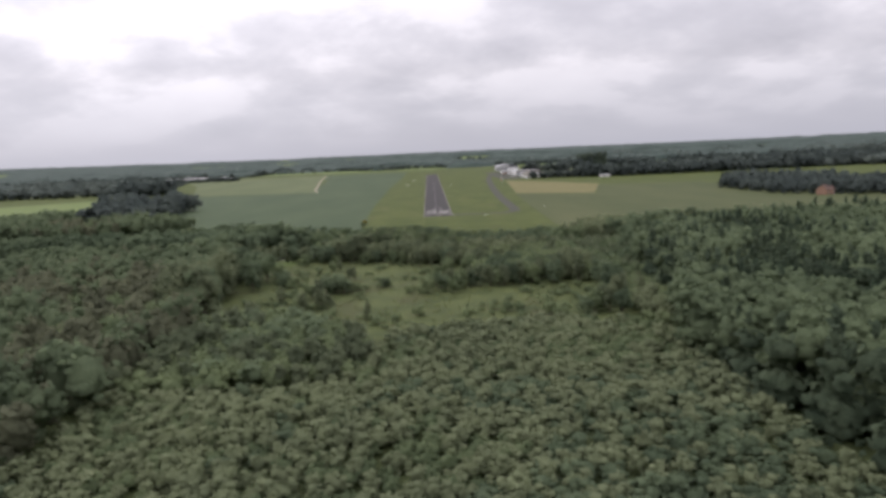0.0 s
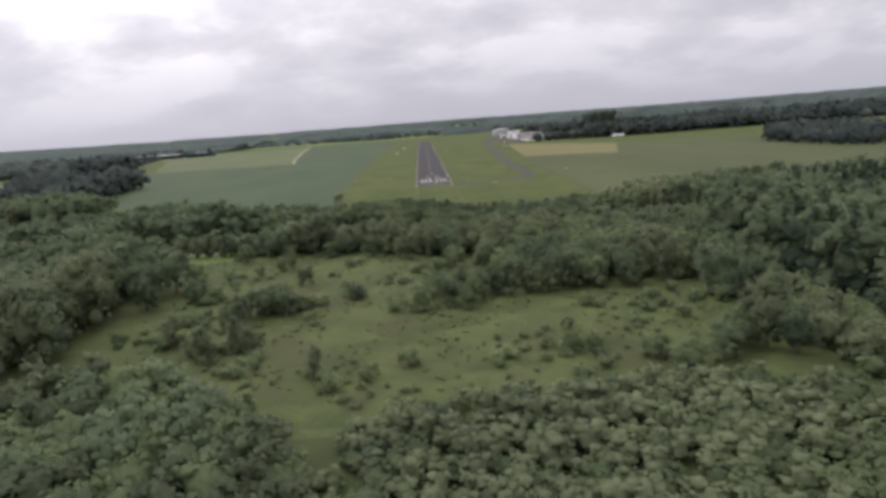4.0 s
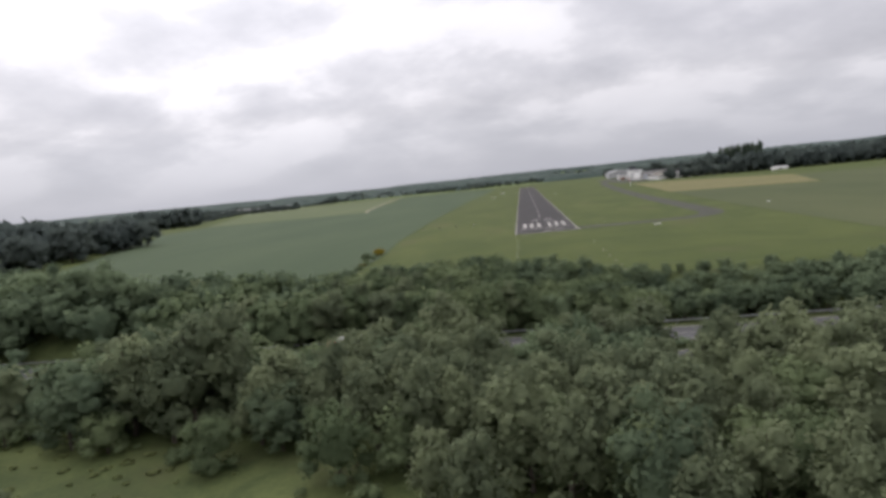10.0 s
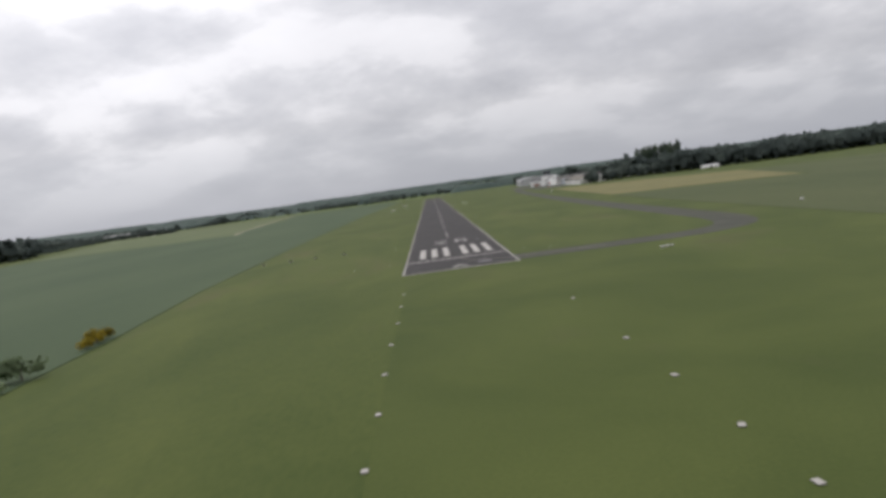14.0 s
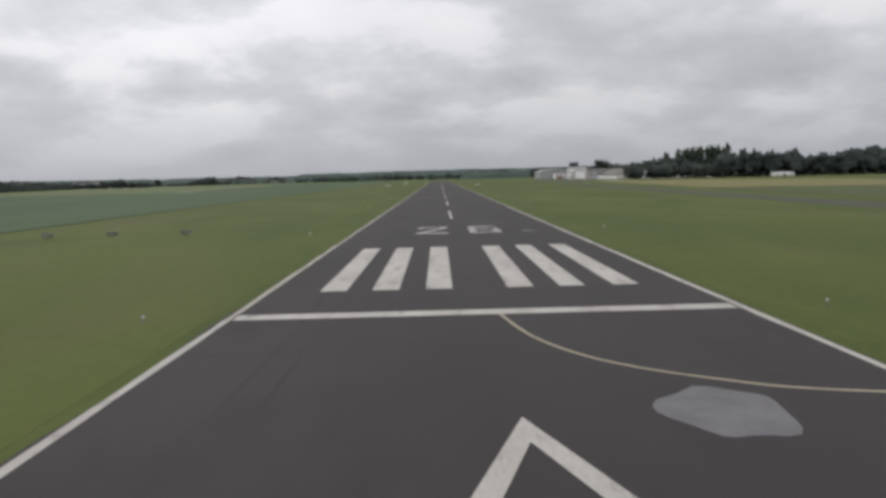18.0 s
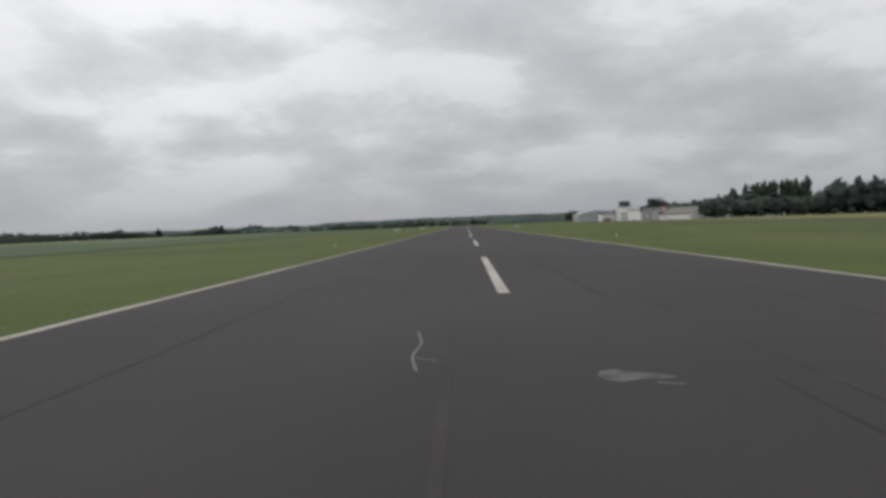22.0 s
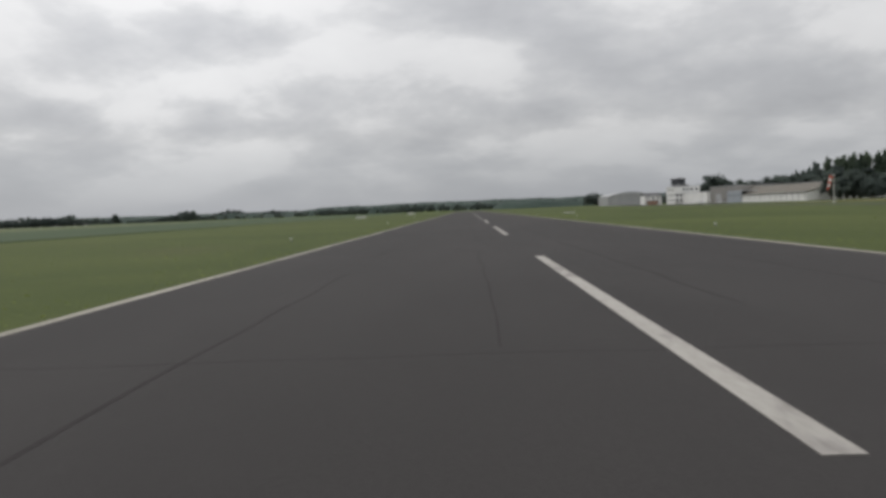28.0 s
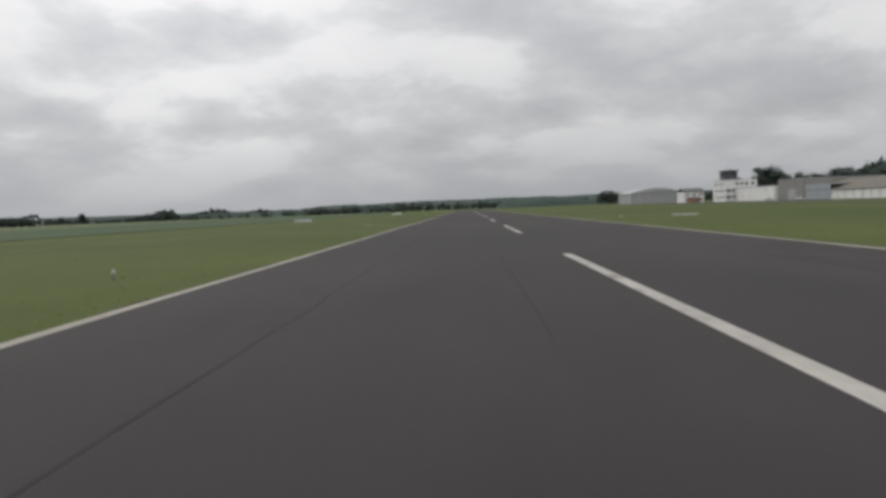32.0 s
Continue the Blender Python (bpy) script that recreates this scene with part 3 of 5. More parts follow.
def lobes_of(rng, kind, h):
    """The lobes of a crown of a kind of tree, h high."""
    out = []
    if kind == "poplar":
        for k in range(16):
            f = k / 15
            r = h * 0.1 * (1.0 if f < 0.72 else 1.0 - 0.62 * ((f - 0.72) / 0.28) ** 1.8)
            out.append((*rng.normal(0, 0.016 * h, 2), h * (0.08 + 0.86 * f), r, r, h * 0.075))
    elif kind == "conifer":
        for k in range(6):
            f = k / 5
            r = h * 0.26 * (1.05 - f * 0.9)
            out.append((*rng.normal(0, 0.012 * h, 2), h * (0.15 + 0.75 * f), r, r, h * 0.14))
    elif kind == "birch":
        out.append((0, 0, h * 0.5, h * 0.2, h * 0.2, h * 0.4))
        for k in range(10):
            q, f = rng.uniform(0, 2 * math.pi), 0.11 + 0.77 * (k + rng.uniform(0, 1)) / 10
            d = h * 0.19 * math.sqrt(max(0.04, 1 - ((f - 0.48) / 0.5) ** 2))
            r = h * rng.uniform(0.1, 0.15)
            out.append((d * math.cos(q), d * math.sin(q), h * f, r, r, r * 1.15))
    elif kind == "willow":
        out.append((0, 0, h * 0.46, h * 0.34, h * 0.34, h * 0.45))
        for k in range(16):
            q, f = rng.uniform(0, 2 * math.pi), 0.08 + 0.76 * (k + rng.uniform(0, 1)) / 16
            d = h * 0.31 * math.sqrt(max(0.05, 1 - ((f - 0.4) / 0.52) ** 2))
            r = h * rng.uniform(0.09, 0.15)
            out.append((d * math.cos(q), d * math.sin(q), h * f, r, r, r))
    elif kind == "shrub":
        for k in range(5):
            q, d = rng.uniform(0, 2 * math.pi), h * rng.uniform(0.1, 0.5)
            r = h * rng.uniform(0.28, 0.45)
            out.append((d * math.cos(q), d * math.sin(q), h * rng.uniform(0.35, 0.62), r, r, r * 0.95))
    else:
        out.append((0, 0, h * 0.52, h * 0.3, h * 0.3, h * 0.4))
        for k in range(17):
            q, f = rng.uniform(0, 2 * math.pi), 0.13 + 0.74 * (k + rng.uniform(0, 1)) / 17
            d = h * 0.3 * math.sqrt(max(0.05, 1 - ((f - 0.5) / 0.48) ** 2))
            r = h * rng.uniform(0.09, 0.16)
            out.append((d * math.cos(q), d * math.sin(q), h * f, r, r, r * 0.9))
    return out


def tube(bm, pts, radii, sides=6):
    rings = []
    for (x, y, z), r in zip(pts, radii):
        rings.append([bm.verts.new((x + r * math.cos(2 * math.pi * k / sides), y + r * math.sin(2 * math.pi * k / sides), z)) for k in range(sides)])
    for a, b in zip(rings, rings[1:]):
        for k in range(sides):
            bm.faces.new((a[k], a[(k + 1) % sides], b[(k + 1) % sides], b[k]))
    bm.faces.new(rings[-1])


KINDS = {
    "oak": (M_OAK, 1500, 0.0184, "dark green rounded broadleaf tree in full leaf", "tree"),
    "birch": (M_BIRCH, 1300, 0.0177, "olive green slender birch tree with airy crown", "tree"),
    "willow": (M_WILLOW, 1400, 0.0192, "fresh green bushy willow tree with dense crown", "tree"),
    "conifer": (M_DARK, 900, 0.028, "dark green pointed conifer tree", "tree"),
    "poplar": (M_POPLAR, 2200, 0.011, "tall dark columnar poplar tree", "tree"),
    "elm": (M_FAR_HAZE, 1150, 0.022, "dark blue-green rounded tree beside the airfield", "tree"),
    "shrub": (M_WILLOW, 200, 0.075, "low green bush standing on rough heath", "shrub"),
    "broom": (M_BROOM, 300, 0.06, "yellow flowering broom bush at the field edge", "shrub"),
}


def make_tree(kind, seed, h):
    mat, leaves, size, label, category = KINDS[kind]
    rng = np.random.default_rng(seed)
    form = {"broom": "shrub"}.get(kind, kind)
    lobes = lobes_of(rng, form, h)
    root = thing("shrub" if category == "shrub" else kind + "_tree", Matrix.Translation((0, 0, -900)), label, category)
    bm = bmesh.new()
    r = h * (0.018 if form != "shrub" else 0.03)
    top = h * (0.85 if form in ("poplar", "conifer", "birch") else 0.6)
    tube(bm, [(0, 0, -0.6), (0, 0, h * 0.12), (h * 0.01, 0, h * 0.35), (0, h * 0.012, top)], [r * 1.5, r * 1.1, r * 0.85, r * 0.2])
    for x, y, z, *_ in lobes[1:6]:
        tube(bm, [(0, 0, z * 0.55), (x * 0.5, y * 0.5, z * 0.75), (x * 0.95, y * 0.95, z)], [r * 0.55, r * 0.4, r * 0.12], 4)
    part("trunk", bm, M_BARK, root)
    co, quads, tris, nor = crown(rng, lobes, leaves, size * h, 1, {"poplar": 0.88, "elm": 0.84}.get(kind, 0.66))
    ob = new("crown", mesh_of("crown", co, quads, tris, mat, nor))
    ob.parent = root
    return root


TREES = {}
for kind, h in (("oak", 11), ("elm", 11), ("birch", 10), ("willow", 8), ("conifer", 12), ("poplar", 34), ("shrub", 3), ("broom", 2)):
    TREES[kind] = [make_tree(kind, 11 * k + len(kind), h) for k in range(3)]
HEIGHT = {"oak": 11, "elm": 11, "birch": 10, "willow": 8, "conifer": 12, "poplar": 34, "shrub": 3, "broom": 2}
tree_rng = random.Random(21)


def plant(kind, x, y, h, group="", wide=1.0):
    """A tree of a kind, h high, on the ground at x, y."""
    k = h / HEIGHT[kind]
    src = TREES[kind][tree_rng.randrange(3)]
    m = Matrix.LocRotScale((x, y, ground_z(x, y) - 0.02), Euler((0, 0, tree_rng.uniform(0, 6.28))), (k * wide * tree_rng.uniform(0.9, 1.12), k * wide * tree_rng.uniform(0.9, 1.12), k))
    ob = copy_thing(src, m)
    if group:
        ob["group"] = group
    return ob


# trees that stand alone in the clearing
for kind, x, y, h, wide in (("willow", -27, -187, 8.5, 1.1), ("birch", -13, -198, 9, 1.0), ("birch", -17, -194, 7.5, 1.1), ("willow", 0, -196, 8.5, 1.1), ("willow", 1, -214, 7.5, 1.2), ("willow", -4, -222, 5.5, 1.3), ("willow", -69, -236, 5, 1.7),
                            ("oak", -73, -233, 5.5, 1.3), ("birch", -53, -266, 8.5, 1.15), ("willow", -56, -264, 6, 1.3), ("birch", -47, -252, 7.5, 1.0), ("birch", -44, -250, 6.5, 1.0), ("willow", -42, -253, 4.5, 1.7), ("willow", -38, -251, 3.5, 1.8), ("willow", -50, -254, 5.5, 1.3),
                            ("birch", -45, -226, 5.5, 1.2), ("oak", -27, -247, 4.8, 1.1), ("oak", -64, -174, 8.5, 1.15), ("willow", -58, -176, 5.5, 1.4), ("willow", -73, -181, 7.5, 1.0), ("willow", -56, -200, 5.5, 1.2), ("birch", -53, -198, 6, 0.9), ("birch", -43, -224, 6.5, 0.9),
                            ("willow", -42, -182, 6.5, 1.2), ("oak", -36, -178, 8, 1.1), ("willow", -21, -184, 7.5, 1.3), ("oak", -84, -222, 15, 0.9), ("oak", -90, -228, 16, 0.9), ("oak", -92, -214, 15, 0.9), ("oak", -86, -240, 14, 0.9), ("oak", -98, -204, 14, 0.9), ("willow", -80, -214, 8, 1.2),
                            ("birch", 14, -254, 10, 1.1), ("willow", 22, -252, 8, 1.2), ("birch", 31, -252, 11, 1.0), ("willow", 36, -251, 9, 1.2), ("oak", 45, -254, 11, 1.0), ("willow", 47, -252, 8, 1.1), ("birch", 56, -252, 12, 1.0), ("oak", 62, -266, 13, 0.9), ("oak", 63, -280, 13, 0.9), ("birch", 62, -294, 12, 1.0), ("birch", 55, -306, 10, 1.0),
                            ("willow", -9, -262, 7.5, 1.2), ("oak", -3, -258, 8.5, 1.1), ("willow", 2, -263, 7.5, 1.2), ("willow", -6, -250, 7, 1.2), ("birch", 1, -248, 8, 1.1), ("willow", 5, -255, 8.5, 1.1), ("birch", 9, -250, 8.5, 1.1), ("oak", 12, -253, 8.5, 1.1), ("birch", 18, -253, 9.5, 1.1), ("birch", 24, -254, 9.5, 1.1), ("oak", 28, -252, 10, 1.0), ("oak", -123, -99, 11.5, 1.35), ("oak", -112, -104, 11, 1.35), ("oak", -94, -117, 13, 1.2), ("oak", -132, -101, 12, 1.35), ("oak", -117, -112, 12, 1.3), ("oak", -102, -111, 12, 1.3), ("oak", -140, -104, 12, 1.35), ("oak", -86, -118, 12, 1.2), ("oak", 113, -126, 13.5, 1.1), ("oak", 122, -121, 12, 1.2), ("oak", 131, -117, 11.5, 1.2), ("oak", 140, -112, 10.5, 1.3), ("oak", 149, -109, 10, 1.3), ("oak", 104, -130, 13.5, 1.1), ("oak", 158, -112, 11, 1.2), ("willow", 50, -305, 8.5, 1.2), ("oak", 45, -310, 7.5, 1.2), ("birch", 54, -300, 9, 1.1), ("willow", 37, -314, 6.5, 1.3), ("oak", 58, -311, 9, 1.1), ("oak", -47, -255, 9, 1.15), ("oak", -51, -258, 8.5, 1.15), ("oak", -44, -258, 8, 1.2), ("birch", -49, -283, 8.5, 1.1), ("birch", -45, -288, 7, 1.2), ("birch", -55, -289, 8.5, 1.1), ("oak", -73, -236, 8, 1.1), ("oak", 96, -198, 23, 0.8), ("oak", 103, -207, 21, 0.8), ("oak", 92, -207, 19, 0.85), ("oak", 110, -196, 20, 0.85), ("willow", -12, -300, 4, 1.4), ("willow", 20, -300, 4, 1.5), ("birch", -30, -302, 6.5, 1.1), ("willow", -58, -284, 6, 1.3), ("willow", 34, -306, 5, 1.4), ("birch", -66, -276, 8, 1.1), ("willow", -16, -262, 3.5, 1.5)):
    plant(kind, x, y, h, "trees on the heath", wide)


def scatter(poly, gap, rng):
    xs, ys = [p[0] for p in poly], [p[1] for p in poly]
    y = min(ys)
    while y < max(ys):
        x = min(xs)
        while x < max(xs):
            px, py = x + rng.uniform(-0.48, 0.48) * gap, y + rng.uniform(-0.48, 0.48) * gap
            if inside(px, py, poly):
                yield px, py
            x += gap
        y += gap


srng = random.Random(5)
for x, y in scatter(CLEARING, 5.2, srng):
    # low scrub keeps together in drifts, thickest towards the east
    if noise.noise((x * 0.05, y * 0.05, 8.1)) + (0.35 if x > 30 and y > -300 else 0.0) + (0.25 if y < -296 else 0.0) > 0.1 and not (-113 < x < -78 and y > -190):
        plant("shrub", x, y, srng.choice((0.7, 0.9, 1.2, 1.6, 2.6)) * srng.uniform(0.8, 1.2), "bushes on the heath", srng.uniform(1.1, 1.6))


# ---- woods ----
def variants(kind, leaves, size, count, seed, core):
    form = {"broom": "shrub"}.get(kind, kind)
    out = []
    for k in range(count):
        rng = np.random.default_rng(seed + k)
        lobes = lobes_of(rng, form, 1.0)
        lobes = lobes[:2 if leaves < 20 and kind == "shrub" else 4] if leaves < 55 and kind == "shrub" else lobes[:1] + lobes[1::4 if leaves < 55 else 3 if leaves < 100 else 2]
        out.append(crown(rng, lobes, leaves, size, 1, core))
    return out


def wood(name, label, spots, kind, mat, leaves=110, size=0.07, seed=0, core=0.9, spread=1.0):
    """Many trees of a kind joined into one mass: spots are x, y, height."""
    vs = variants(kind, leaves, size, 5, seed, core)
    rng = random.Random(seed)
    cos, ns, qs, ts, n = [], [], [], [], 0
    for x, y, h in spots:
        co, quads, tris, nor = vs[rng.randrange(5)]
        a, w = rng.uniform(0, 6.28), h * rng.uniform(0.92, 1.25) * spread
        c, s = math.cos(a) * w, math.sin(a) * w
        p = np.empty_like(co)
        p[:, 0] = co[:, 0] * c - co[:, 1] * s + x
        p[:, 1] = co[:, 0] * s + co[:, 1] * c + y
        p[:, 2] = co[:, 2] * h + ground_z(x, y) - 0.03 * h
        cos.append(p)
        ca, sa = math.cos(a), math.sin(a)
        ns.append(np.stack([nor[:, 0] * ca - nor[:, 1] * sa, nor[:, 0] * sa + nor[:, 1] * ca, nor[:, 2]], axis=1))
        qs.append(quads + n)
        ts.append(tris + n)
        n += len(co)
    if not cos:
        return
    ob = new(name, mesh_of(name, np.concatenate(cos), np.concatenate(qs), np.concatenate(ts), mat, np.concatenate(ns)))
    tagged(ob, label, "woodland", kind="stuff")


def seen_wide(x, y):
    """Within the wedge of land that the approach overlooks."""
    return y > -455 and abs(x + 5) < 40 + 0.78 * (y + 560)


wrng = random.Random(9)
LEFT = [(-420, -560), (-98, -560), (-90, -420), (-86, -350), (-88, -300), (-94, -270), (-94, -236), (-98, -210), (-124, -188), (-124, -168), (-300, -168), (-300, -100), (-175, -60), (-235, -5), (-290, 40), (-420, 20)]
EAST_TALL = [(66, -560), (420, -560), (420, -118), (330, -122), (150, -138), (118, -165), (112, -200), (92, -214), (88, -240), (82, -262), (80, -300), (72, -326), (64, -372), (68, -420)]
EAST_MID = [(8, -165), (116, -165), (110, -200), (90, -214), (86, -240), (80, -262), (66, -258), (52, -249), (14, -245), (8, -220)]
SOUTH_MID = [(-88, -372), (-30, -372), (-24, -345), (-44, -316), (-64, -300), (-84, -300)]
SOUTH_LOW = [(-92, -560), (68, -560), (64, -372), (66, -332), (46, -321), (12, -318), (-18, -325), (-26, -345), (-30, -374), (-88, -374)]
NEAR_BELT = [(-300, -170), (-118, -168), (-114, -166), (-86, -166), (-70, -171), (-27, -179), (-8, -194), (6, -212), (8, -163), (-300, -159)]
EAST_EDGE = [(61, -262), (82, -264), (80, -300), (73, -326), (63, -334), (61, -300)]
BANK = [(-300, -124.0), (-60, -129.6), (60, -131.8), (300, -133.0), (300, -109), (120, -108), (72, -116), (-40, -109), (-100, -109), (-300, -106)]
# how high the bushes of the bank reach, from west to east
BANK_TOP = [(-300, 11.0), (-125, 11.0), (-110, 10.0), (-93, 8.6), (-72, 8.0), (-52, 6.9), (-37, 5.9), (-15, 6.7), (-6, 5.6), (4, 4.6), (14, 2.5), (20, 1.8), (33, 2.5), (45, 2.6), (56, 3.9), (70, 4.8), (96, 8.0), (150, 8.0), (300, 9.0)]


def bank_height(x, y):
    top = np.interp(x, [p[0] for p in BANK_TOP], [p[1] for p in BANK_TOP])
    low = -ground_z(x, y)
    return max(top + 0.62 * low, 2.2)


def split(poly, gap, heights, shares, name):
    """Scatters trees over a stretch of wood, in kinds that keep together in drifts."""
    sets = {k: [] for k in shares}
    kinds = list(shares)
    for x, y in scatter(poly, gap, wrng):
        if not seen_wide(x, y):
            continue
        v = noise.noise((x * 0.022, y * 0.022, 3.3)) * 0.5 + 0.5 + wrng.uniform(-0.2, 0.2)
        acc, pick = 0.0, kinds[-1]
        for k in kinds:
            acc += shares[k]
            if v < acc:
                pick = k
                break
        if name == "bank_belt" and x < -78:
            # old oaks with broad crowns stand at this end of the bank
            if wrng.random() > 0.3:
                continue
            pick = "oak"
        lo, hi = heights[pick]
        h = wrng.uniform(lo, hi) * (1 + 0.22 * noise.noise((x * 0.035, y * 0.035, 6.6)))
        if name == "bank_belt":
            h = bank_height(x, y) * (wrng.uniform(0.72, 1.04) if -78 < x < 90 else wrng.uniform(0.85, 1.06))
        sets[pick].append((x, y, h))
    return sets


LEAF = {"oak": M_OAK, "birch": M_BIRCH, "willow": M_WILLOW, "conifer": M_DARK, "shrub": M_WILLOW}
STAND = {("wood_west", "oak"): M_TALL, ("wood_east", "oak"): M_TALL, ("wood_west", "birch"): M_RUSSET}
NEAR_TREES = []
for name, poly, gap, heights, shares, leaves, size, wide in (
        ("wood_west", LEFT, 7.4, {"oak": (14, 18), "birch": (12, 16), "willow": (10, 14)}, {"oak": 0.52, "birch": 0.34, "willow": 0.14}, 112, 0.041, 1.05),
        ("wood_east", EAST_TALL, 7.0, {"oak": (15.5, 20), "birch": (13.5, 18), "conifer": (16, 21.5)}, {"birch": 0.14, "oak": 0.42, "conifer": 0.44}, 112, 0.041, 1.05),
        ("olive_wood", EAST_MID, 4.6, {"birch": (8.5, 11.5), "willow": (7, 10), "oak": (8, 10.5)}, {"birch": 0.46, "willow": 0.3, "oak": 0.24}, 150, 0.038, 1.1),
        ("edge_wood", EAST_EDGE, 3.8, {"birch": (6, 9), "willow": (4, 7), "oak": (6, 10)}, {"birch": 0.4, "willow": 0.35, "oak": 0.25}, 130, 0.042, 1.2),
        ("birch_wood", SOUTH_MID, 4.4, {"birch": (7, 10), "willow": (5, 8), "oak": (6.5, 9)}, {"birch": 0.5, "willow": 0.25, "oak": 0.25}, 150, 0.038, 1.15),
        ("young_wood", SOUTH_LOW, 3.0, {"willow": (2.2, 4.2), "birch": (2.6, 5.2), "oak": (2.4, 4.6)}, {"willow": 0.42, "birch": 0.3, "oak": 0.28}, 84, 0.042, 1.8),
        ("near_belt", NEAR_BELT, 4.0, {"oak": (8, 11), "birch": (8, 12), "willow": (7, 10)}, {"oak": 0.34, "birch": 0.42, "willow": 0.24}, 130, 0.042, 1.1),
        ("bank_belt", BANK, 3.0, {"oak": (5, 7), "willow": (4.2, 6.2), "birch": (5, 6.8)}, {"oak": 0.46, "willow": 0.24, "birch": 0.3}, 90, 0.052, 1.1)):
    for kind, spots in split(poly, gap, heights, shares, name).items():
        close = {"bank_belt": lambda x, y: -46 < x < 42, "near_belt": lambda x, y: x > -60, "olive_wood": lambda x, y: x < 62 and y > -262, "wood_west": lambda x, y: x > -112 and -290 < y < -180}.get(name)
        if close:
            NEAR_TREES += [(kind, *q) for q in spots if close(q[0], q[1])]
            spots = [q for q in spots if not close(q[0], q[1])]
        wood(name + "_" + kind, {"oak": "dense dark green broadleaf woodland on low ground", "birch": "olive green birch woodland on low ground", "willow": "fresh green willow scrub on low ground", "conifer": "dark conifer stand in mixed woodland"}[kind], spots, kind, STAND.get((name, kind), LEAF[kind]), leaves, size, len(name) * 7 + len(kind), 0.82, wide)

NEAR_TREES += [("birch", -20.5, -159.5, 13), ("birch", -18, -161, 11.5), ("willow", -22.5, -160, 10.5), ("willow", -3, -160, 9.5), ("willow", 4, -160, 9), ("birch", 1, -162, 10), ("birch", -47, -160, 6.5), ("birch", -28.5, -160, 10.5), ("birch", -26, -160.5, 9)]
NEAR_TREES += [(("willow", "birch", "willow")[k % 3], -68 + 2.7 * k, -160.5 - 1.2 * (k % 2), 8.5) for k in range(14)]
for kind, x, y, h in NEAR_TREES:
    if y < -158:
        # the belt beside the motorway: high at its western end, low where the road shows through
        if x < -45:
            h *= 1.25
        elif x < -30.5 and y > -168:
            h = min(h * 0.9, 8.0)
    plant(kind, x, y, h, "trees of the wood edge", 1.25 if y > -130 else 1.1)

plant("birch", -33, -160.6, 9.4, "trees of the wood edge", 1.2)
plant("willow", -35.5, -161, 8.6, "trees of the wood edge", 1.2)

# far woods round the airfield
FARSETS = []


def far_wood(poly, gap, lo, hi):
    for x, y in scatter(poly, gap, wrng):
        FARSETS.append((x, y, wrng.uniform(lo, hi) * (1 + 0.4 * noise.noise((x * 0.018, y * 0.018, 1.1)))))


far_wood([(-1500, 1230), (-690, 1235), (-690, 1262), (-1500, 1260)], 10, 8, 15)
far_wood([(-340, 1560), (-90, 1330), (-90, 1350), (-330, 1585)], 10, 7, 11)
# the uneven hedgerow wood beyond the western field: x, y, height of its top
HEDGE = [(-690, 1243, 13.68), (-664, 1243, 13.34), (-644, 1243, 15.39), (-634, 1243, 12.08), (-620, 1243, 14.14), (-598, 1243, 13.91), (-588, 1243, 17.44), (-578, 1243, 15.96), (-574, 1243, 7.524), (-559, 1243, 8.664), (-534, 1243, 6.954), (-507, 1243, 7.068), (-491, 1243, 4.788), (-483, 1310, 7.638), (-481, 1358, 11.74), (-478, 1391, 16.64), (-475, 1424, 16.87), (-472, 1444, 8.094), (-467, 1482, 6.954), (-461, 1515, 15.05), (-456, 1539, 17.44), (-440, 1563, 17.44), (-427, 1563, 13), (-411, 1563, 8.55), (-387, 1563, 13.11), (-364, 1563, 15.16), (-352, 1563, 11.4)]
for (x0, y0, h0), (x1, y1, h1) in zip(HEDGE, HEDGE[1:]):
    n = max(2, round(math.hypot(x1 - x0, y1 - y0) / 4.5))
    for k in range(n):
        f = k / n
        h = (h0 + (h1 - h0) * f) * wrng.uniform(0.84, 1.02)
        FARSETS.append((x0 + (x1 - x0) * f + wrng.uniform(-2, 2), y0 + (y1 - y0) * f + wrng.uniform(-5, 5), h))
far_wood([(-200, 1400), (250, 1420), (700, 1350), (700, 1375), (250, 1450), (-200, 1425)], 11, 9, 13)
far_wood([(230, 545), (300, 520), (700, 560), (1200, 700), (1200, 730), (700, 600), (300, 560), (240, 570)], 8, 15, 20)
far_wood([(240, 800), (1500, 1000), (1500, 1030), (240, 830)], 11, 17, 22)
far_wood([(300, 168), (312, 70), (345, 40), (420, 0), (520, 40), (430, 200), (345, 262)], 9, 10, 14)
far_wood([(560, 250), (1400, 300), (1400, 350), (560, 290)], 12, 11, 15)
far_wood([(-236, -20), (-270, -20), (-300, 60), (-300, 150), (-275, 182), (-256, 168), (-262, 112)], 9, 17, 21)
far_wood([(-400, 522), (-480, 500), (-530, 640), (-446, 640)], 10, 16, 21)
far_wood([(-452, 650), (-490, 650), (-590, 1010), (-550, 1010)], 9, 4, 6)
far_wood([(-680, 1052), (-440, 1028), (-440, 1038), (-680, 1062)], 4, 8.0, 8.8)
wood("far_wood", "dark green woodland round the airfield", FARSETS, "oak", M_FAR_HAZE, 10, 0.17, 77, 0.9)
FARSETS = []
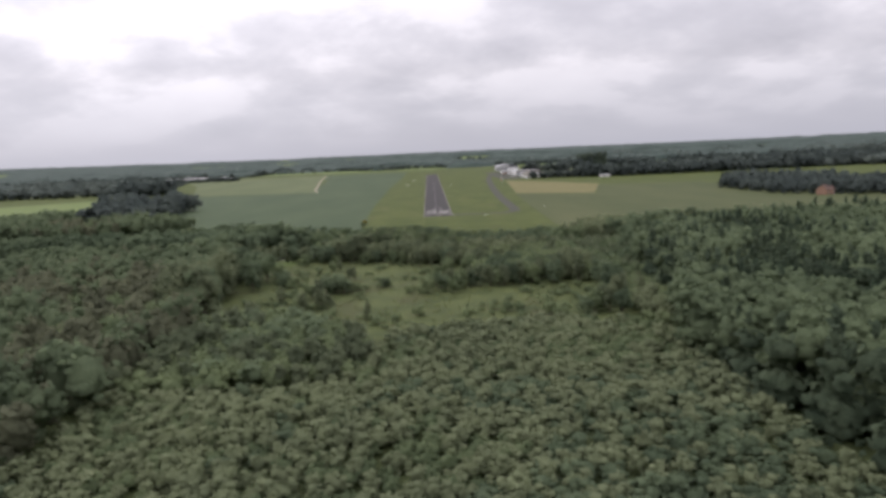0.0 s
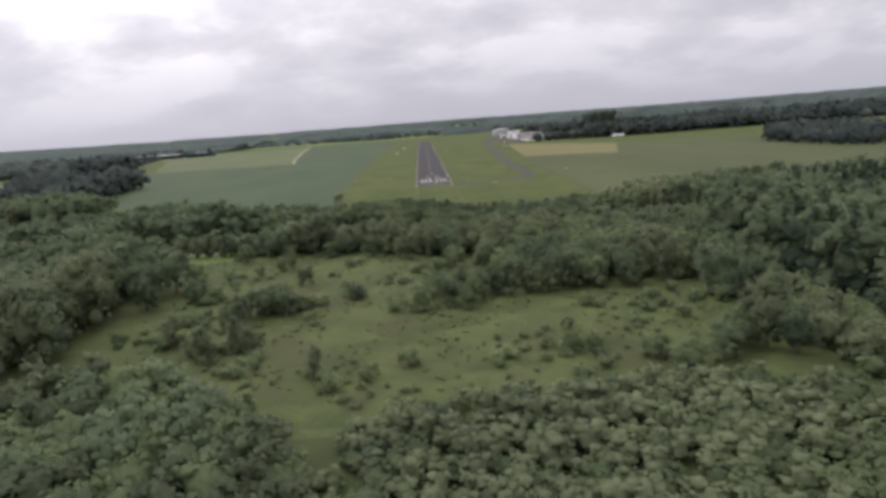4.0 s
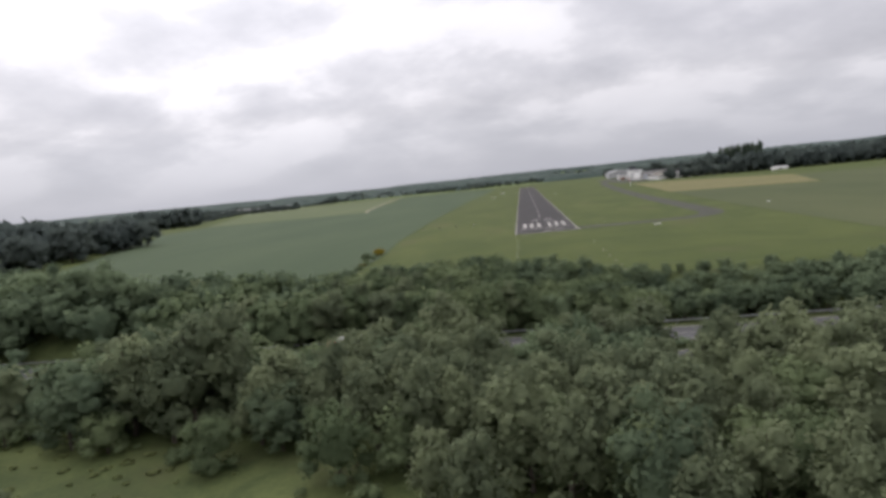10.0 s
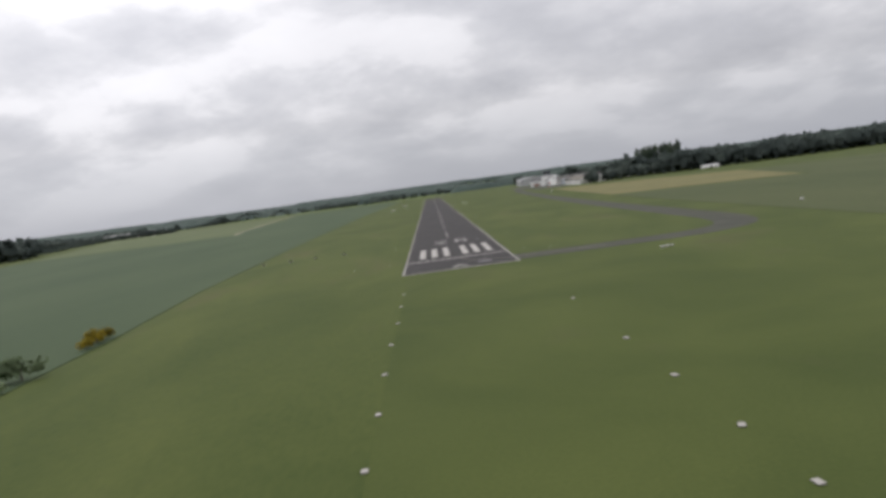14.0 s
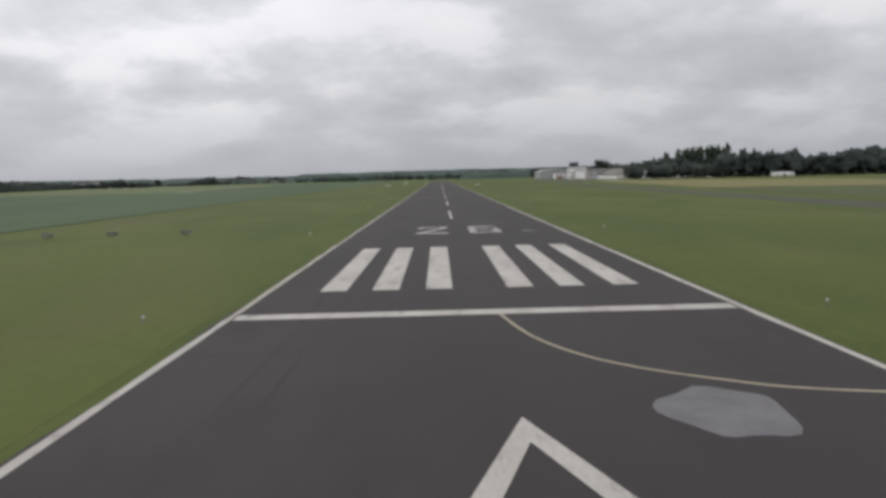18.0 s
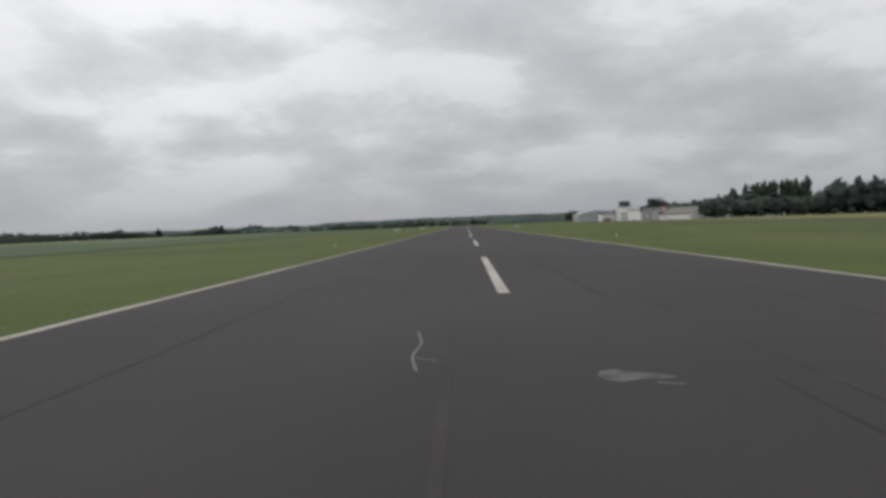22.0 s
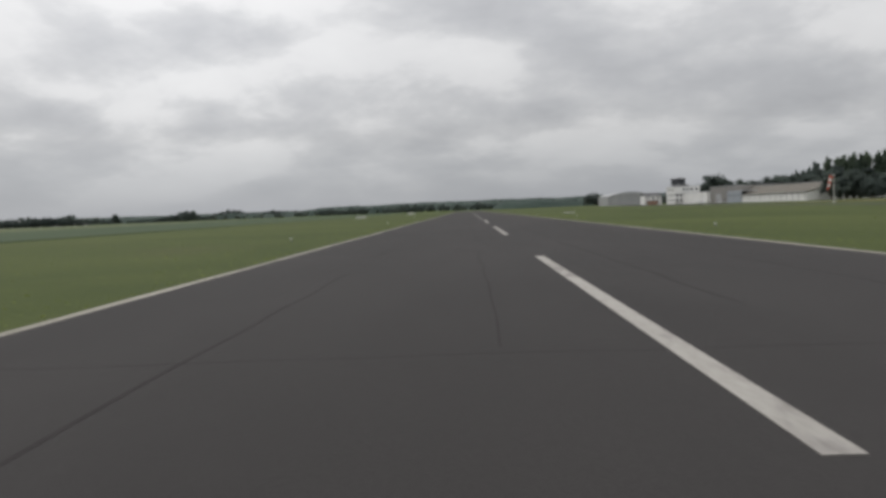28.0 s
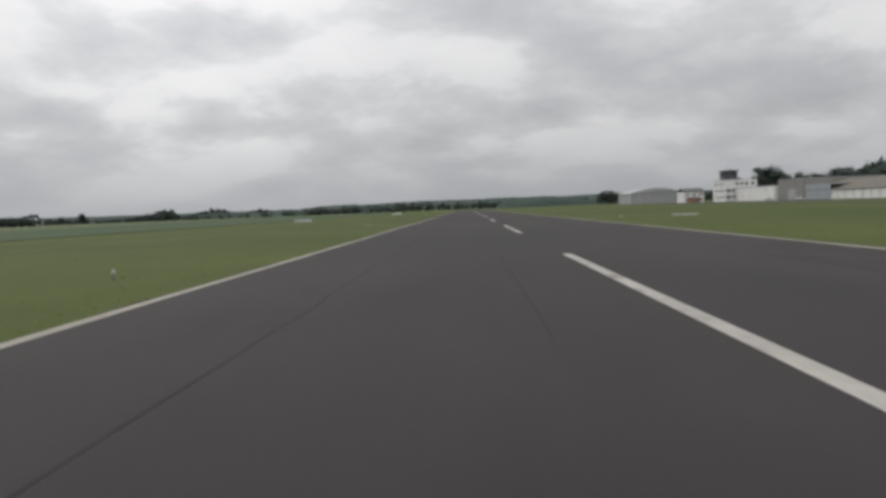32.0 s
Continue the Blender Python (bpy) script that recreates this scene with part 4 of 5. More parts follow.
for y0, a, half in ((560, 420, 900), (760, 480, 1200), (1000, 560, 1500), (1480, 0, 1500), (1760, 0, 1900), (2120, 0, 2200)):
    for side in (-1, 1):
        b = a + (60 if side < 0 and a else 0)
        far_wood([(side * b, y0), (side * half, y0 - 30), (side * half, y0 + 20), (side * b, y0 + 28)], 13 if y0 < 1400 else 21, *((7, 10) if side < 0 and y0 > 1400 else (11, 16)))
wood("distant_wood", "distant woodland edge beyond the fields", FARSETS, "oak", M_FAR_HAZE, 8, 0.2, 78, 1.0, 1.5)


def far_canopy():
    """The closed canopy of the far woods: one bumpy sheet out to the horizon."""
    xs = np.concatenate([np.arange(-3900, -1500, 60), np.arange(-1500, 1500, 14), np.arange(1500, 3901, 60)])
    ys = np.concatenate([np.arange(600, 1800, 14), np.arange(1800, 2600, 26), np.arange(2600, 4500, 60)])

    def closed(x, y):
        w = 46 * noise.noise((x * 0.006, y * 0.006, 2.2))
        return not open_land(x, y) and (y + w > 1370 or (y > 620 and (x + w > 700 or x - w < -760)))

    co = []
    for y in ys:
        for x in xs:
            z = ground_z(x, y)
            if closed(x, y):
                z += 10.5 - 3.5 * step(-x, 100, 350) + 3.2 * noise.noise((x * 0.06, y * 0.06, 0.5)) + 5.5 * noise.noise((x * 0.009, y * 0.02, 9.5)) + 1.6 * noise.noise((x * 0.16, y * 0.16, 4.0))
            else:
                z -= 1.5
            co.append((x, y, z))
    w = len(xs)
    quads = np.array([(j * w + i, j * w + i + 1, (j + 1) * w + i + 1, (j + 1) * w + i) for j in range(len(ys) - 1) for i in range(w - 1)])
    co = np.array(co)
    quads = quads[(co[quads, 2] > 3.0).any(axis=1)]
    ob = new("far_canopy", mesh_of("far_canopy", co, quads, np.zeros((0, 3), dtype=int), M_CANOPY_HAZE))
    ob.data.polygons.foreach_set("use_smooth", [True] * len(ob.data.polygons))
    tagged(ob, "closed blue-green canopy of the distant woods", "woodland", kind="stuff")


far_canopy()


def low_canopy():
    """The woods that go on to both sides of the approach, as one bumpy canopy."""
    xs, ys = np.arange(-640, 641, 9), np.arange(-760, -164, 9)
    co = [(x + 3 * noise.noise((x, y, 3.0)), y, ground_z(x, y) + 7.5 + 2.6 * noise.noise((x * 0.11, y * 0.11, 0.5)) + 2.5 * noise.noise((x * 0.03, y * 0.03, 2.5))) for y in ys for x in xs]
    w = len(xs)
    quads = [(j * w + i, j * w + i + 1, (j + 1) * w + i + 1, (j + 1) * w + i) for j in range(len(ys) - 1) for i in range(w - 1) if not seen_wide(xs[i], ys[j] + 20) and not seen_wide(xs[i + 1], ys[j] + 20)]
    ob = new("low_canopy", mesh_of("low_canopy", np.array(co), np.array(quads), np.zeros((0, 3), dtype=int), M_UNDER))
    ob.data.polygons.foreach_set("use_smooth", [True] * len(ob.data.polygons))
    tagged(ob, "closed green canopy of the surrounding low woods", "woodland", kind="stuff")


low_canopy()


def tussocks():
    """Rough grass that stands in tufts over the clearing."""
    rng = random.Random(31)
    spots = [(x, y, rng.uniform(0.14, 0.38)) for x, y in scatter(CLEARING, 3.2, rng) if noise.noise((x * 0.09, y * 0.09, 1.7)) + rng.uniform(-0.3, 0.3) > -0.05]
    wood("rough_grass", "rough tussocky heath grass in tufts", spots, "shrub", M_TUFT, 14, 0.26, 61, 0.8, 3.2)


tussocks()


def verge_grass():
    """Short tufts along both sides of the runway."""
    rng = np.random.default_rng(17)
    n = 14000
    side = np.where(rng.random(n) < 0.5, -1.0, 1.0)
    off = np.where(rng.random(n) < 0.4, 11.55 + rng.exponential(2.2, n), rng.uniform(11.6, 46, n))
    y = rng.uniform(30, 430, n)
    keep = off < 46
    x, y = (side * off)[keep], y[keep]
    n = len(x)
    a = rng.uniform(0, 6.28, n)
    h, w = rng.uniform(0.012, 0.036, n), rng.uniform(0.03, 0.1, n)
    lean = rng.normal(0, 0.05, (n, 2))
    co = np.zeros((n, 4, 3))
    for k, (s, up) in enumerate(((-1, 0), (1, 0), (0.6, 1), (-0.6, 1))):
        co[:, k, 0] = x + s * w * np.cos(a) + up * lean[:, 0]
        co[:, k, 1] = y + s * w * np.sin(a) + up * lean[:, 1]
        co[:, k, 2] = up * h - 0.01
    quads = np.arange(n * 4).reshape(-1, 4)
    ob = new("verge_grass", mesh_of("verge_grass", co.reshape(-1, 3), quads, np.zeros((0, 3), dtype=int), M_VERGE))
    tagged(ob, "short uneven grass tufts along the runway edge", "grass", kind="stuff")


verge_grass()

# ---- materials of built things ----
M_WHITE = material("white render", (0.66, 0.66, 0.64), (0.84, 0.83, 0.80), scale=0.3, fine=4.0, rough=0.8, bump=0.05, spots=((0.42, 0.41, 0.39), 0.25, 0.34), stretch=(1, 1, 0.35))
M_SHEET = material("grey profiled sheet", (0.31, 0.315, 0.325), (0.41, 0.41, 0.415), scale=0.2, fine=3.0, rough=0.55, bump=0.06, stretch=(1, 1, 0.2))
M_TAUPE = material("taupe metal cladding", (0.235, 0.226, 0.212), (0.3, 0.288, 0.27), scale=0.2, fine=3.0, rough=0.6, bump=0.06, stretch=(1, 1, 0.2))
M_BLUEGREY = material("blue-grey sliding door paint", (0.27, 0.30, 0.335), (0.36, 0.39, 0.42), scale=0.3, fine=3.0, rough=0.5, bump=0.05)
M_ROOF = material("weathered fibre roof", (0.105, 0.096, 0.08), (0.165, 0.15, 0.125), scale=0.25, fine=2.5, rough=0.85, bump=0.1, spots=((0.14, 0.14, 0.11), 0.2, 0.35))
M_PALEROOF = material("pale roof sheet", (0.55, 0.55, 0.54), (0.72, 0.71, 0.69), scale=0.2, fine=2.0, rough=0.6, bump=0.05)
M_TILE = material("red roof tiles", (0.085, 0.055, 0.046), (0.135, 0.088, 0.072), scale=0.6, fine=5.0, rough=0.8, bump=0.2)
M_SLATE = material("dark roof slate", (0.06, 0.06, 0.065), (0.11, 0.108, 0.11), scale=0.6, fine=5.0, rough=0.7, bump=0.15)
M_BRICK = material("brown brick wall", (0.22, 0.13, 0.09), (0.34, 0.21, 0.15), scale=0.8, fine=9.0, rough=0.85, bump=0.15)
M_GLASS = plain("dark window glass", (0.035, 0.042, 0.05), rough=0.08, spec=0.6)
M_FRAME = plain("white window frame", (0.7, 0.7, 0.68))
M_STEEL = plain("galvanised steel", (0.42, 0.43, 0.44), rough=0.4, metal=0.7)
M_DARKMETAL = plain("dark painted metal", (0.045, 0.047, 0.05), rough=0.5)
M_RED = plain("red paint", (0.42, 0.035, 0.03), rough=0.45)
M_CARWHITE = plain("white car paint", (0.74, 0.74, 0.73), rough=0.25, spec=0.6)
M_TYRE = plain("tyre rubber", (0.02, 0.02, 0.021), rough=0.85)
M_ORANGE = plain("orange windsock cloth", (0.52, 0.10, 0.06), rough=0.8)
M_SOCKW = plain("white windsock cloth", (0.72, 0.71, 0.69), rough=0.8)
M_YELLOWBOX = plain("grey painted metal", (0.16, 0.16, 0.165), rough=0.6)
M_LAMP = plain("clear lamp glass", (0.6, 0.62, 0.62), rough=0.15, spec=0.6)


def window(parent, m, w, h, bars=1):
    """A window set into a wall: the frame stands 4 cm proud, the panes lie inside it. m: at its middle, looking along -y."""
    f = bmesh.new()
    t = 0.1
    for x0, x1, z0, z1 in ((-w / 2, w / 2, -h / 2, -h / 2 + t), (-w / 2, w / 2, h / 2 - t, h / 2), (-w / 2, -w / 2 + t, -h / 2 + t, h / 2 - t), (w / 2 - t, w / 2, -h / 2 + t, h / 2 - t)):
        box(x0, x1, -0.07, 0.02, z0, z1, f)
    step_x = (w - 2 * t) / (bars + 1)
    for k in range(bars):
        x = -w / 2 + t + step_x * (k + 1)
        box(x - 0.04, x + 0.04, -0.06, 0.02, -h / 2 + t, h / 2 - t, f)
    ob = part("window", f, M_FRAME, parent)
    ob.matrix_local = m
    for k in range(bars + 1):
        x0 = -w / 2 + t + step_x * k
        part("pane", box(x0 + 0.03, x0 + step_x - 0.03, -0.025, 0.015, -h / 2 + t, h / 2 - t), M_GLASS, ob)
    return ob


def wall_ring(x0, x1, y0, y1, z0, z1, t=0.3):
    """Four walls with their thickness, open above."""
    bm = box(x0, x1, y0, y0 + t, z0, z1)
    box(x0, x1, y1 - t, y1, z0, z1, bm)
    box(x0, x0 + t, y0 + t, y1 - t, z0, z1, bm)
    box(x1 - t, x1, y0 + t, y1 - t, z0, z1, bm)
    return bm


def gable(x0, x1, y0, y1, z, rise, over=0.4, t=0.18, along="y"):
    """A gabled roof with thickness; its ridge runs along y or x."""
    bm = bmesh.new()
    if along == "y":
        prof = [(x0 - over, z - 0.1), ((x0 + x1) / 2, z + rise), (x1 + over, z - 0.1), (x1 + over, z - 0.1 - t), ((x0 + x1) / 2, z + rise - t), (x0 - over, z - 0.1 - t)]
        ends = (y0 - over, y1 + over)
        rows = [[bm.verts.new((a, e, b)) for a, b in prof] for e in ends]
    else:
        prof = [(y0 - over, z - 0.1), ((y0 + y1) / 2, z + rise), (y1 + over, z - 0.1), (y1 + over, z - 0.1 - t), ((y0 + y1) / 2, z + rise - t), (y0 - over, z - 0.1 - t)]
        ends = (x0 - over, x1 + over)
        rows = [[bm.verts.new((e, a, b)) for a, b in prof] for e in ends]
    n = len(prof)
    for k in range(n):
        bm.faces.new((rows[0][k], rows[0][(k + 1) % n], rows[1][(k + 1) % n], rows[1][k]))
    bm.faces.new(rows[0])
    bm.faces.new(rows[1][::-1])
    bmesh.ops.recalc_face_normals(bm, faces=bm.faces)
    return bm


def gable_end(bm, x0, x1, y, z, rise, t=0.3, along="y"):
    b = bmesh.new()
    a = [(x0, z), (x1, z), ((x0 + x1) / 2, z + rise - 0.2)]
    rows = [[b.verts.new((p, q, h) if along == "y" else (q, p, h)) for p, h in a] for q in (y, y + t)]
    for k in range(3):
        b.faces.new((rows[0][k], rows[0][(k + 1) % 3], rows[1][(k + 1) % 3], rows[1][k]))
    b.faces.new(rows[0])
    b.faces.new(rows[1][::-1])
    bmesh.ops.recalc_face_normals(b, faces=b.faces)
    return join(bm, b)


# ---- the airport buildings ----
def terminal():
    root = thing("terminal_building", pose(147, 755, 0), "white three-storey terminal building with control cab on top", "building")
    w, d, h = 18.0, 20.0, 12.4
    part("wall", wall_ring(0, w, 0, d, -0.2, h, 0.35), M_WHITE, root)
    part("roof", box(0.35, w - 0.35, 0.35, d - 0.35, h - 0.9, h - 0.5), M_SLATE, root)
    part("parapet_cap", wall_ring(-0.12, w + 0.12, -0.12, d + 0.12, h, h + 0.18, 0.6), M_SHEET, root)
    for z, xs in ((2.6, (1.7, 5.0, 8.3)), (6.3, (1.7, 5.0, 8.3, 11.6, 15.4)), (10.2, (6.6, 9.4, 12.2, 15.6))):
        for x in xs:
            big = 2.5 if z < 9 else 1.9
            window(root, pose(x, 0, z), big, 1.75, 1)
    for z in (2.6, 6.3, 10.2):
        for y in (3.0, 7.0, 11.0, 15.0):
            window(root, pose(0, y, z, 0, 0, -90), 2.3, 1.45, 1)
    part("door", box(12.2, 13.8, -0.06, 0.05, 0, 2.2), M_BLUEGREY, root)
    # control cab
    cx, cy = 6.2, 11.5
    base = part("cab_base", cyl(4.8, 4.8, h - 0.5, h + 1.9, 8, cx, cy), M_SHEET, root)
    for k in range(8):
        a = math.pi / 8 + k * math.pi / 4
        p = box(-1.92, 1.92, -0.06, 0.06, 0, 3.5)
        ob = part("cab_pane", p, M_GLASS, root)
        ob.matrix_local = pose(cx + 4.65 * math.sin(a), cy + 4.65 * math.cos(a), h + 1.9, 10, 0, -math.degrees(a))
        post = part("cab_post", cyl(0.12, 0.12, 0, 3.6, 6), M_DARKMETAL, root)
        b = k * math.pi / 4
        post.matrix_local = pose(cx + 4.98 * math.sin(b), cy + 4.98 * math.cos(b), h + 1.85)
    part("cab_roof", cyl(6.0, 5.7, h + 5.35, h + 6.0, 8, cx, cy), M_DARKMETAL, root)
    part("cab_floor", cyl(5.8, 5.8, h + 1.75, h + 2.0, 8, cx, cy), M_DARKMETAL, root)
    part("antenna", cyl(0.09, 0.05, h + 6.0, h + 9.5, 6, cx - 0.6, cy), M_STEEL, root)
    part("antenna", cyl(0.3, 0.3, h + 6.0, h + 7.2, 8, cx + 1.2, cy), M_SHEET, root)
    stair = bmesh.new()
    for k in range(9):
        box(cx + 4.6 + k * 0.5, cx + 5.1 + k * 0.5, cy - 2.2, cy + 2.2, h - 0.5, h + 1.8 - k * 0.24, stair)
    part("stair_housing", stair, M_SHEET, root)
    part("link_wall", wall_ring(5, 17.5, -51, -0.4, -0.2, 7.4, 0.3), M_WHITE, root, "long plain white link wall")
    part("link_roof", box(4.8, 17.7, -51.2, -0.2, 7.4, 7.7), M_SHEET, root)


def hangar():
    root = thing("hangar", pose(154, 582, 0), "long white-walled hangar with weathered brown roof", "hangar")
    L, W, eave, rise = 94.0, 36.0, 4.3, 4.6
    part("wall", wall_ring(0, W, 0, L, -0.2, eave, 0.3), M_WHITE, root)
    for y in (0.02, L - 0.32):
        part("gable", gable_end(bmesh.new(), 0, W, y, eave, rise), M_WHITE, root)
    part("roof", gable(0, W, 0, L, eave, rise), M_ROOF, root)
    part("ridge_cap", box(W / 2 - 0.5, W / 2 + 0.5, -0.3, L + 0.3, eave + rise - 0.08, eave + rise + 0.12), M_SHEET, root)
    for k in range(12):
        y = 1.0 + k * 6.0
        part("wall_rib", box(-0.1, 0.02, y, y + 0.22, 0, eave), M_SHEET, root)
    for k in range(6):
        y0 = 72.2 + k * 3.55
        leaf = part("sliding_door", box(-0.34, -0.08, y0, y0 + 3.5, 0.0, 6.3), M_BLUEGREY, root, "blue-grey sliding door leaf")
        part("door_rail", box(-0.4, -0.34, y0 + 0.1, y0 + 3.4, 3.1, 3.3), M_SHEET, leaf)
    part("door_head", box(-0.36, 9.0, 72.0, 93.8, 6.3, 6.9), M_SHEET, root)
    part("gutter", box(-0.62, -0.42, 0, 72, eave - 0.35, eave - 0.15), M_STEEL, root)
    block = thing("hangar_block", pose(154, 676.4, 0), "tall taupe metal-clad hangar block", "hangar")
    part("wall", wall_ring(0, 36, 0, 27.6, -0.2, 9.8, 0.25), M_TAUPE, block)
    part("roof", box(0.25, 35.75, 0.25, 27.35, 9.2, 9.5), M_SHEET, block)
    part("roof_edge", wall_ring(-0.1, 36.1, -0.1, 27.7, 9.8, 10.1, 0.4), M_SHEET, block)
    for k in range(14):
        part("cladding_rib", box(-0.08, 0.01, 0.5 + k * 2, 0.62 + k * 2, 0, 9.8), M_TAUPE, block)
    part("door", box(-0.1, 0.05, 9, 17, 0, 5.2), M_SHEET, block)
    part("downpipe", cyl(0.12, 0.12, 0, 9.8, 8, -0.2, 3), M_STEEL, block)


def far_hangar():
    root = thing("arched_hangar", pose(146, 978, 0), "big pale grey hangar with low arched roof", "hangar")
    W, D = 46.0, 50.0
    part("wall", wall_ring(0, W, 0, D, -0.2, 9.5, 0.3), M_SHEET, root)
    bm = bmesh.new()
    rows = []
    for e in (-0.5, D + 0.5):
        rows.append([bm.verts.new((-0.6 + (W + 1.2) * k / 12, e, 9.4 + 5.2 * math.sin(math.pi * (0.06 + 0.88 * k / 12)) - 0.9)) for k in range(13)] + [bm.verts.new((-0.6 + (W + 1.2) * k / 12, e, 9.0)) for k in range(12, -1, -1)])
    n = len(rows[0])
    for k in range(n):
        bm.faces.new((rows[0][k], rows[0][(k + 1) % n], rows[1][(k + 1) % n], rows[1][k]))
    bm.faces.new(rows[0])
    bm.faces.new(rows[1][::-1])
    bmesh.ops.recalc_face_normals(bm, faces=bm.faces)
    part("roof", bm, M_SHEET, root)
    for k in range(8):
        part("door_panel", box(4 + k * 4.8, 8.7 + k * 4.8, -0.25, -0.05, 0, 8.0), M_SHEET, root)


def annex():
    root = thing("annex_building", pose(138, 802, 0), "small two-storey grey-white annex with dark roof", "building")
    part("wall", wall_ring(0, 13, 0, 14, -0.2, 7.2, 0.3), M_WHITE, root)
    part("roof", gable(0, 13, 0, 14, 7.2, 2.2, along="x"), M_SLATE, root)
    for x in (2.2, 6.4, 10.6):
        for z in (1.9, 5.2):
            window(root, pose(x, 0, z), 1.8, 1.3, 1)
    part("porch", wall_ring(2, 9, -4, -0.1, -0.2, 3.0, 0.25), M_BRICK, root)
    part("porch_roof", box(1.8, 9.2, -4.2, -0.1, 3.0, 3.25), M_SLATE, root)


def house(x, y, rz, w=9.0, d=8.0, h=4.6, wall=None, roof=None, label="small pale house with pitched roof among trees"):
    root = thing("house", pose(x, y, ground_z(x, y), 0, 0, rz), label, "house")
    part("wall", wall_ring(-w / 2, w / 2, -d / 2, d / 2, -0.2, h, 0.3), wall or M_WHITE, root)
    for x in (-w / 2 + 0.02, w / 2 - 0.32):
        part("gable", gable_end(bmesh.new(), -d / 2, d / 2, x, h, d * 0.42, along="x"), wall or M_WHITE, root)
    part("roof", gable(-w / 2, w / 2, -d / 2, d / 2, h, d * 0.42, along="x"), roof or M_SLATE, root)
    part("chimney", box(w * 0.2, w * 0.2 + 0.7, -0.35, 0.35, h + d * 0.2, h + d * 0.42 + 0.9), M_BRICK, root)
    for wx in (-w * 0.28, w * 0.28):
        for z in ((1.5, 3.6) if h > 4 else (1.5,)):
            window(root, pose(wx, -d / 2, z), 1.4, 1.2, 1)
    part("door", box(-0.5, 0.5, -d / 2 - 0.06, -d / 2 + 0.05, 0, 2.05), M_DARKMETAL, root)
    return root


terminal()
hangar()
far_hangar()
annex()
for x, y, rz, big in ((178, 604, 5, 1.4), (204, 596, -20, 1.2), (226, 618, 10, 1.3), (252, 606, 60, 1.2), (246, 592, -5, 1.6), (284, 600, 15, 1.1)):
    house(x, y, rz, 10 * big, 8 * big, 4.4)
house(338, 46, 30, 13, 9, 5, M_BRICK, M_TILE, "brick house with red tiled roof at the wood edge")
for x, y, rz in ((640, 700, 0), (720, 690, 20), (800, 720, 15), (900, 760, -10)):
    house(x, y, rz, 14, 10, 5, M_WHITE, M_TILE if x > 700 else M_PALEROOF, "far white house with pitched roof among trees")


def long_shed(x, y, rz, length, width, h, name, label):
    root = thing(name, pose(x, y, ground_z(x, y), 0, 0, rz), label, "shed")
    part("wall", wall_ring(-length / 2, length / 2, -width / 2, width / 2, -0.2, h, 0.25), M_SHEET if length > 40 else M_WHITE, root)
    for x in (-length / 2 + 0.02, length / 2 - 0.32):
        part("gable", gable_end(bmesh.new(), -width / 2, width / 2, x, h, width * 0.2, along="x"), M_SHEET, root)
    part("roof", gable(-length / 2, length / 2, -width / 2, width / 2, h, width * 0.2, along="x"), M_PALEROOF, root)
    n = max(3, int(length / 6))
    for k in range(n):
        xx = -length / 2 + (k + 0.5) * length / n
        part("door" if k % 4 == 1 else "wall_panel", box(xx - 1.2, xx + 1.2, -width / 2 - 0.08, -width / 2 + 0.04, 0.1, h - 0.5), M_DARKMETAL if k % 4 == 1 else M_PALEROOF, root)


long_shed(-552, 1085, -8, 165, 20, 4.8, "poultry_shed", "very long low shed with pale roof behind a field")
long_shed(269, 524, 0, 16, 6, 2.2, "field_shed", "low white shed in front of dark trees")


# ---- the motorway ----
def motorway():
    tilt = -0.03

    def lane(y, a=-330, b=330):
        return [(a, y + tilt * a), (b, y + tilt * b)]

    far = part("road_1", ribbon(lane(-138.0), 9.0, LOW - 0.4, LOW + 0.05), M_ROAD)
    tagged(far, "grey motorway carriageway below the runway bank", "road", kind="structure")
    near = part("road_2", ribbon(lane(-152.5), 9.0, LOW - 0.4, LOW + 0.05), M_ROAD)
    tagged(near, "grey motorway carriageway beside the heath", "road", kind="structure")
    for road, y in ((far, -138.0), (near, -152.5)):
        for dy in (-4.1, 4.1):
            part("edge_line", ribbon(lane(y + dy), 0.18, LOW + 0.045, LOW + 0.058), M_PAINT, road)
        for k in range(-16, 17):
            part("lane_dash", ribbon([(k * 13.0, y + tilt * k * 13), (k * 13.0 + 4.5, y + tilt * (k * 13 + 4.5))], 0.16, LOW + 0.045, LOW + 0.058), M_PAINT, road)
    for name, y in (("verge", -131.5), ("verge", -143.6), ("verge", -158.2)):
        rail = thing("guard_rail", Matrix(), "galvanised steel guard rail along the motorway", "guard rail", "motorway guard rails")
        bm = bmesh.new()
        for dz in (0.5, 0.66):
            join(bm, ribbon(lane(y, -160, 160), 0.07, LOW + dz, LOW + dz + 0.13))
        part("rail", bm, M_STEEL, rail)
        src = None
        for k in range(-20, 21):
            m = Matrix.Translation((k * 8.0, y + tilt * k * 8 - 0.08, LOW))
            if src is None:
                src = part("post", box(-0.06, 0.06, -0.05, 0.05, -0.3, 0.8), M_STEEL, rail)
                src.matrix_local = m
            else:
                same("post", src.data, rail, m)


motorway()
hedge_rng = random.Random(8)
wood("median_scrub", "low rough scrub between the motorway carriageways", [(x * 1.1, -145.6 - 0.033 * x + hedge_rng.uniform(-0.7, 0.7), hedge_rng.uniform(0.7, 1.6)) for x in range(-150, 150)], "shrub", M_OAK, 40, 0.12, 55, 0.7, 1.3)


